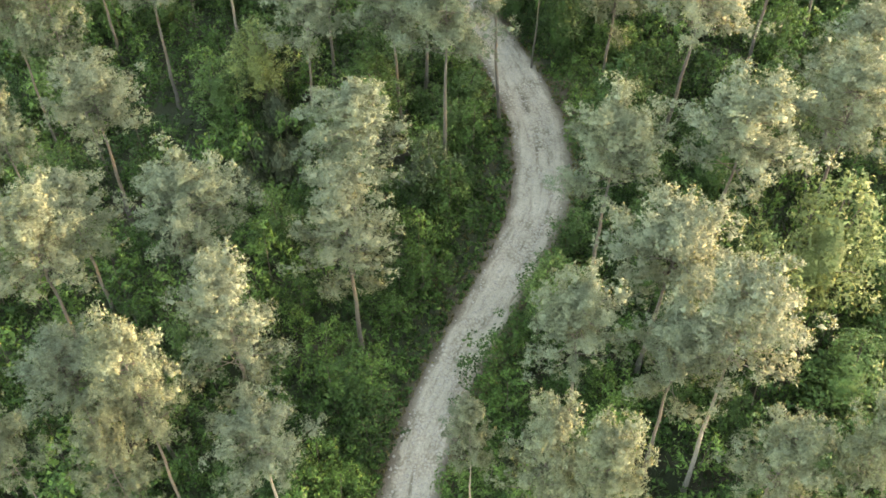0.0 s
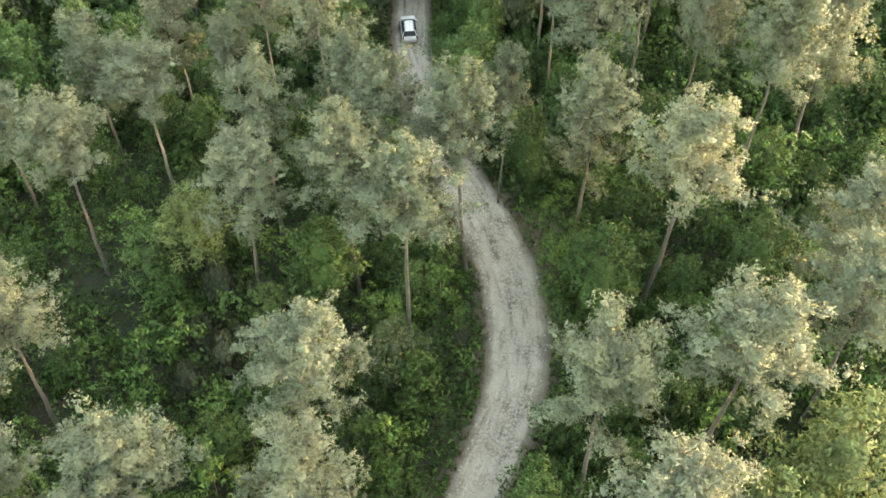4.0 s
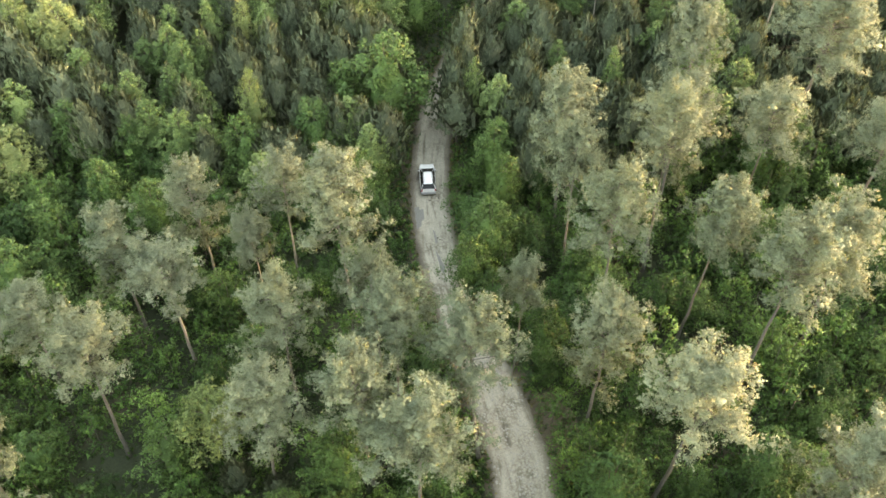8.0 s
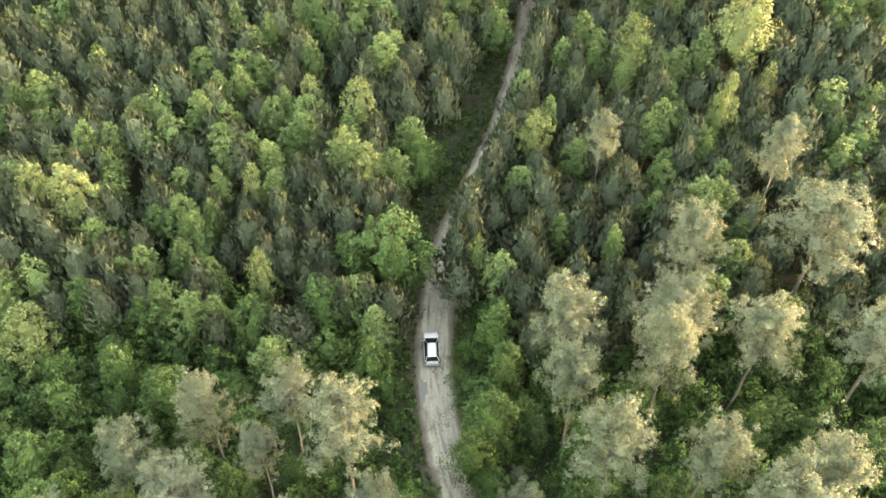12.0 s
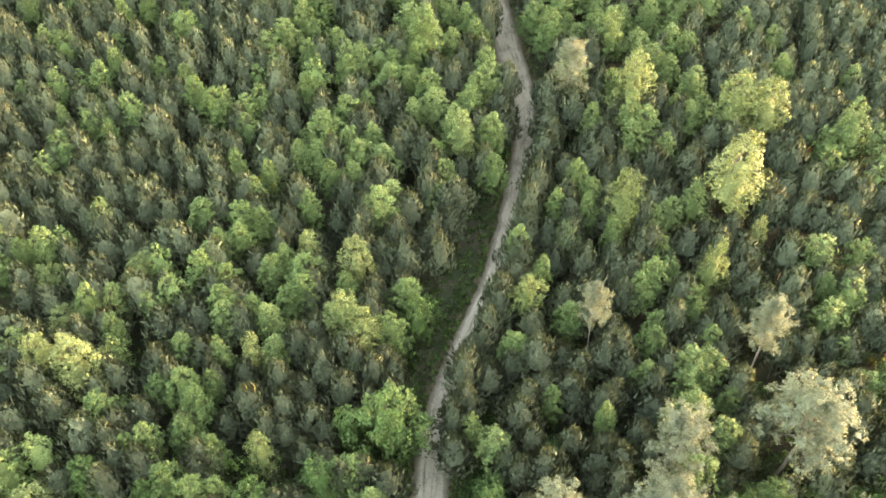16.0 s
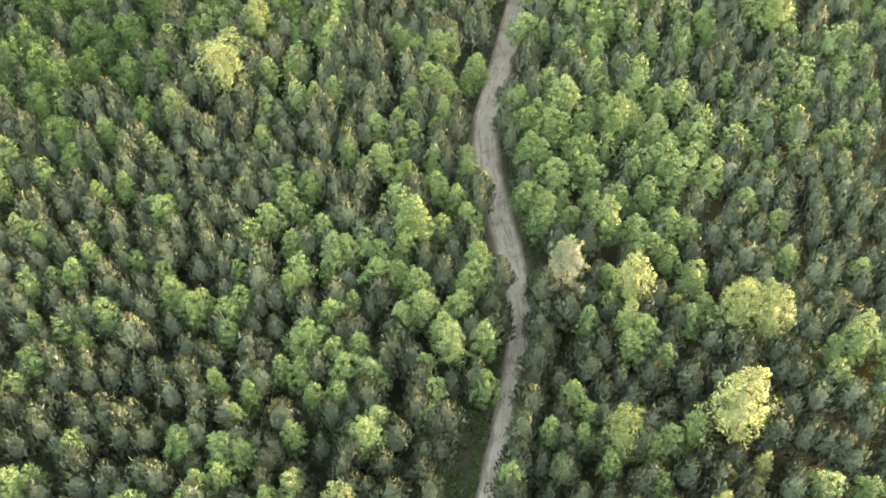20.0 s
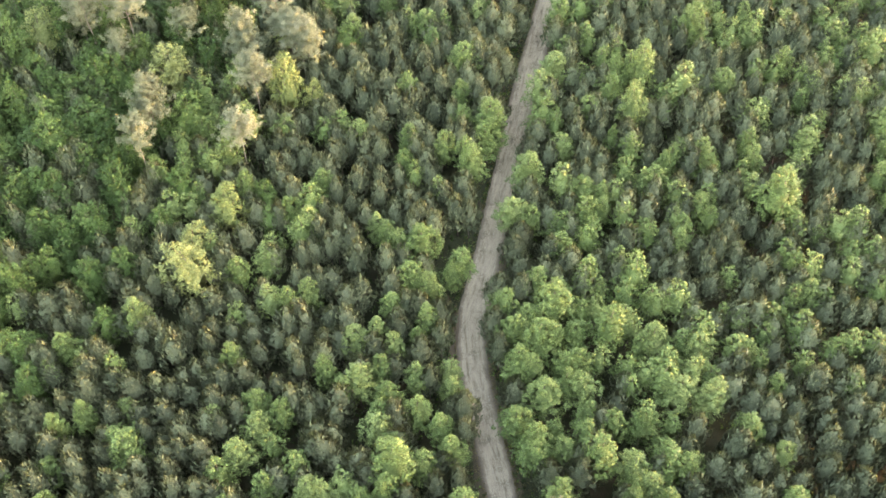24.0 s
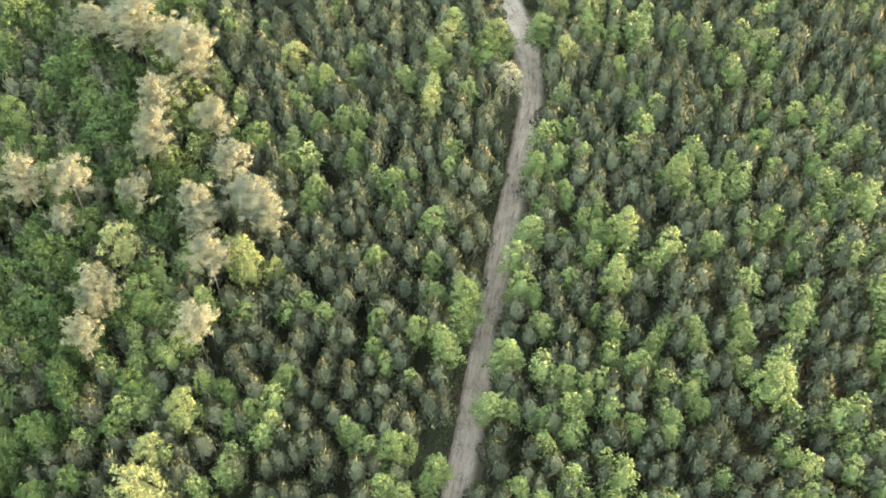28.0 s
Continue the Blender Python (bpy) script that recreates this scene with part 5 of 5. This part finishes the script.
DAMP_MAT = bark_material("damp_gravel", (0.12, 0.115, 0.105), (0.22, 0.21, 0.19))
scrub_stuff()
stand_floor_stuff()
grass_stuff()
stones_stuff("loose_stones", 2200, 30, 88, 0.11, STONE_MAT, "loose pale stones washed out along the track", lambda g: np.clip(g.normal(-0.35, 0.4) if g.uniform() < 0.6 else g.normal(0.45, 0.25), -1.05, 1.05))
stones_stuff("verge_stones", 700, 96, 360, 0.09, STONE_MAT, "small pale stones on the track", lambda g: g.uniform(-1.0, 1.0))
stones_stuff("earth_clods", 16, 88, 112, 0.1, CLOD_MAT, "dark clods of earth on the gravel", lambda g: g.normal(0.1, 0.25))


def bare_earth(x, y, rx, ry, turn, label):
    """Trodden brown soil lying on the verge."""
    bm = bmesh.new()
    rows = []
    for j in range(9):
        f = j / 8
        ring = []
        for k in range(30):
            a = 2 * math.pi * k / 30
            wob = 1 + 0.16 * math.sin(3 * a + 1) + 0.1 * math.sin(8 * a)
            px, py = rx * f * wob * math.cos(a), ry * f * wob * math.sin(a)
            wx, wy = x + px * math.cos(turn) - py * math.sin(turn), y + px * math.sin(turn) + py * math.cos(turn)
            ring.append(bm.verts.new((wx, wy, ground_z(wx, wy) + 0.1 - 0.12 * f ** 4)))
        rows.append(ring)
    for p, q in zip(rows, rows[1:]):
        for k in range(30):
            bm.faces.new((p[k], p[(k + 1) % 30], q[(k + 1) % 30], q[k]))
    me = bpy.data.meshes.new("bare_earth")
    bm.to_mesh(me)
    bm.free()
    me.materials.append(EARTH_MAT)
    tagged(new("bare_earth", me), label, "bare earth", "", "structure")


EARTH_MAT = bark_material("bare_brown_earth", (0.045, 0.034, 0.022), (0.105, 0.082, 0.056))
bare_earth(13.0, 75.8, 2.3, 5.8, 0.3, "trodden brown bare earth beside the bend")
bare_earth(-4.6, 40.5, 1.5, 3.2, 0.2, "bare brown clearing between the shrubs")
bare_earth(12.9, 216.0, 1.5, 7.5, 0.0, "bare brown verge beside the track")
bare_earth(23.6, 265.4, 1.1, 3.4, -0.75, "short bare side path leaving the track")
damp_patch(0.75, 103.6, 0.5, 1.6, 0.0, "dark damp patch at the edge of the gravel")
damp_patch(3.0, 96.6, 0.22, 1.5, 0.25, "dark damp rut in the gravel")
damp_patch(2.5, 100.4, 0.12, 1.0, 0.15, "dark damp rut in the gravel")
damp_patch(3.9, 119.2, 0.35, 1.5, -0.1, "dark damp patch at the edge of the gravel")
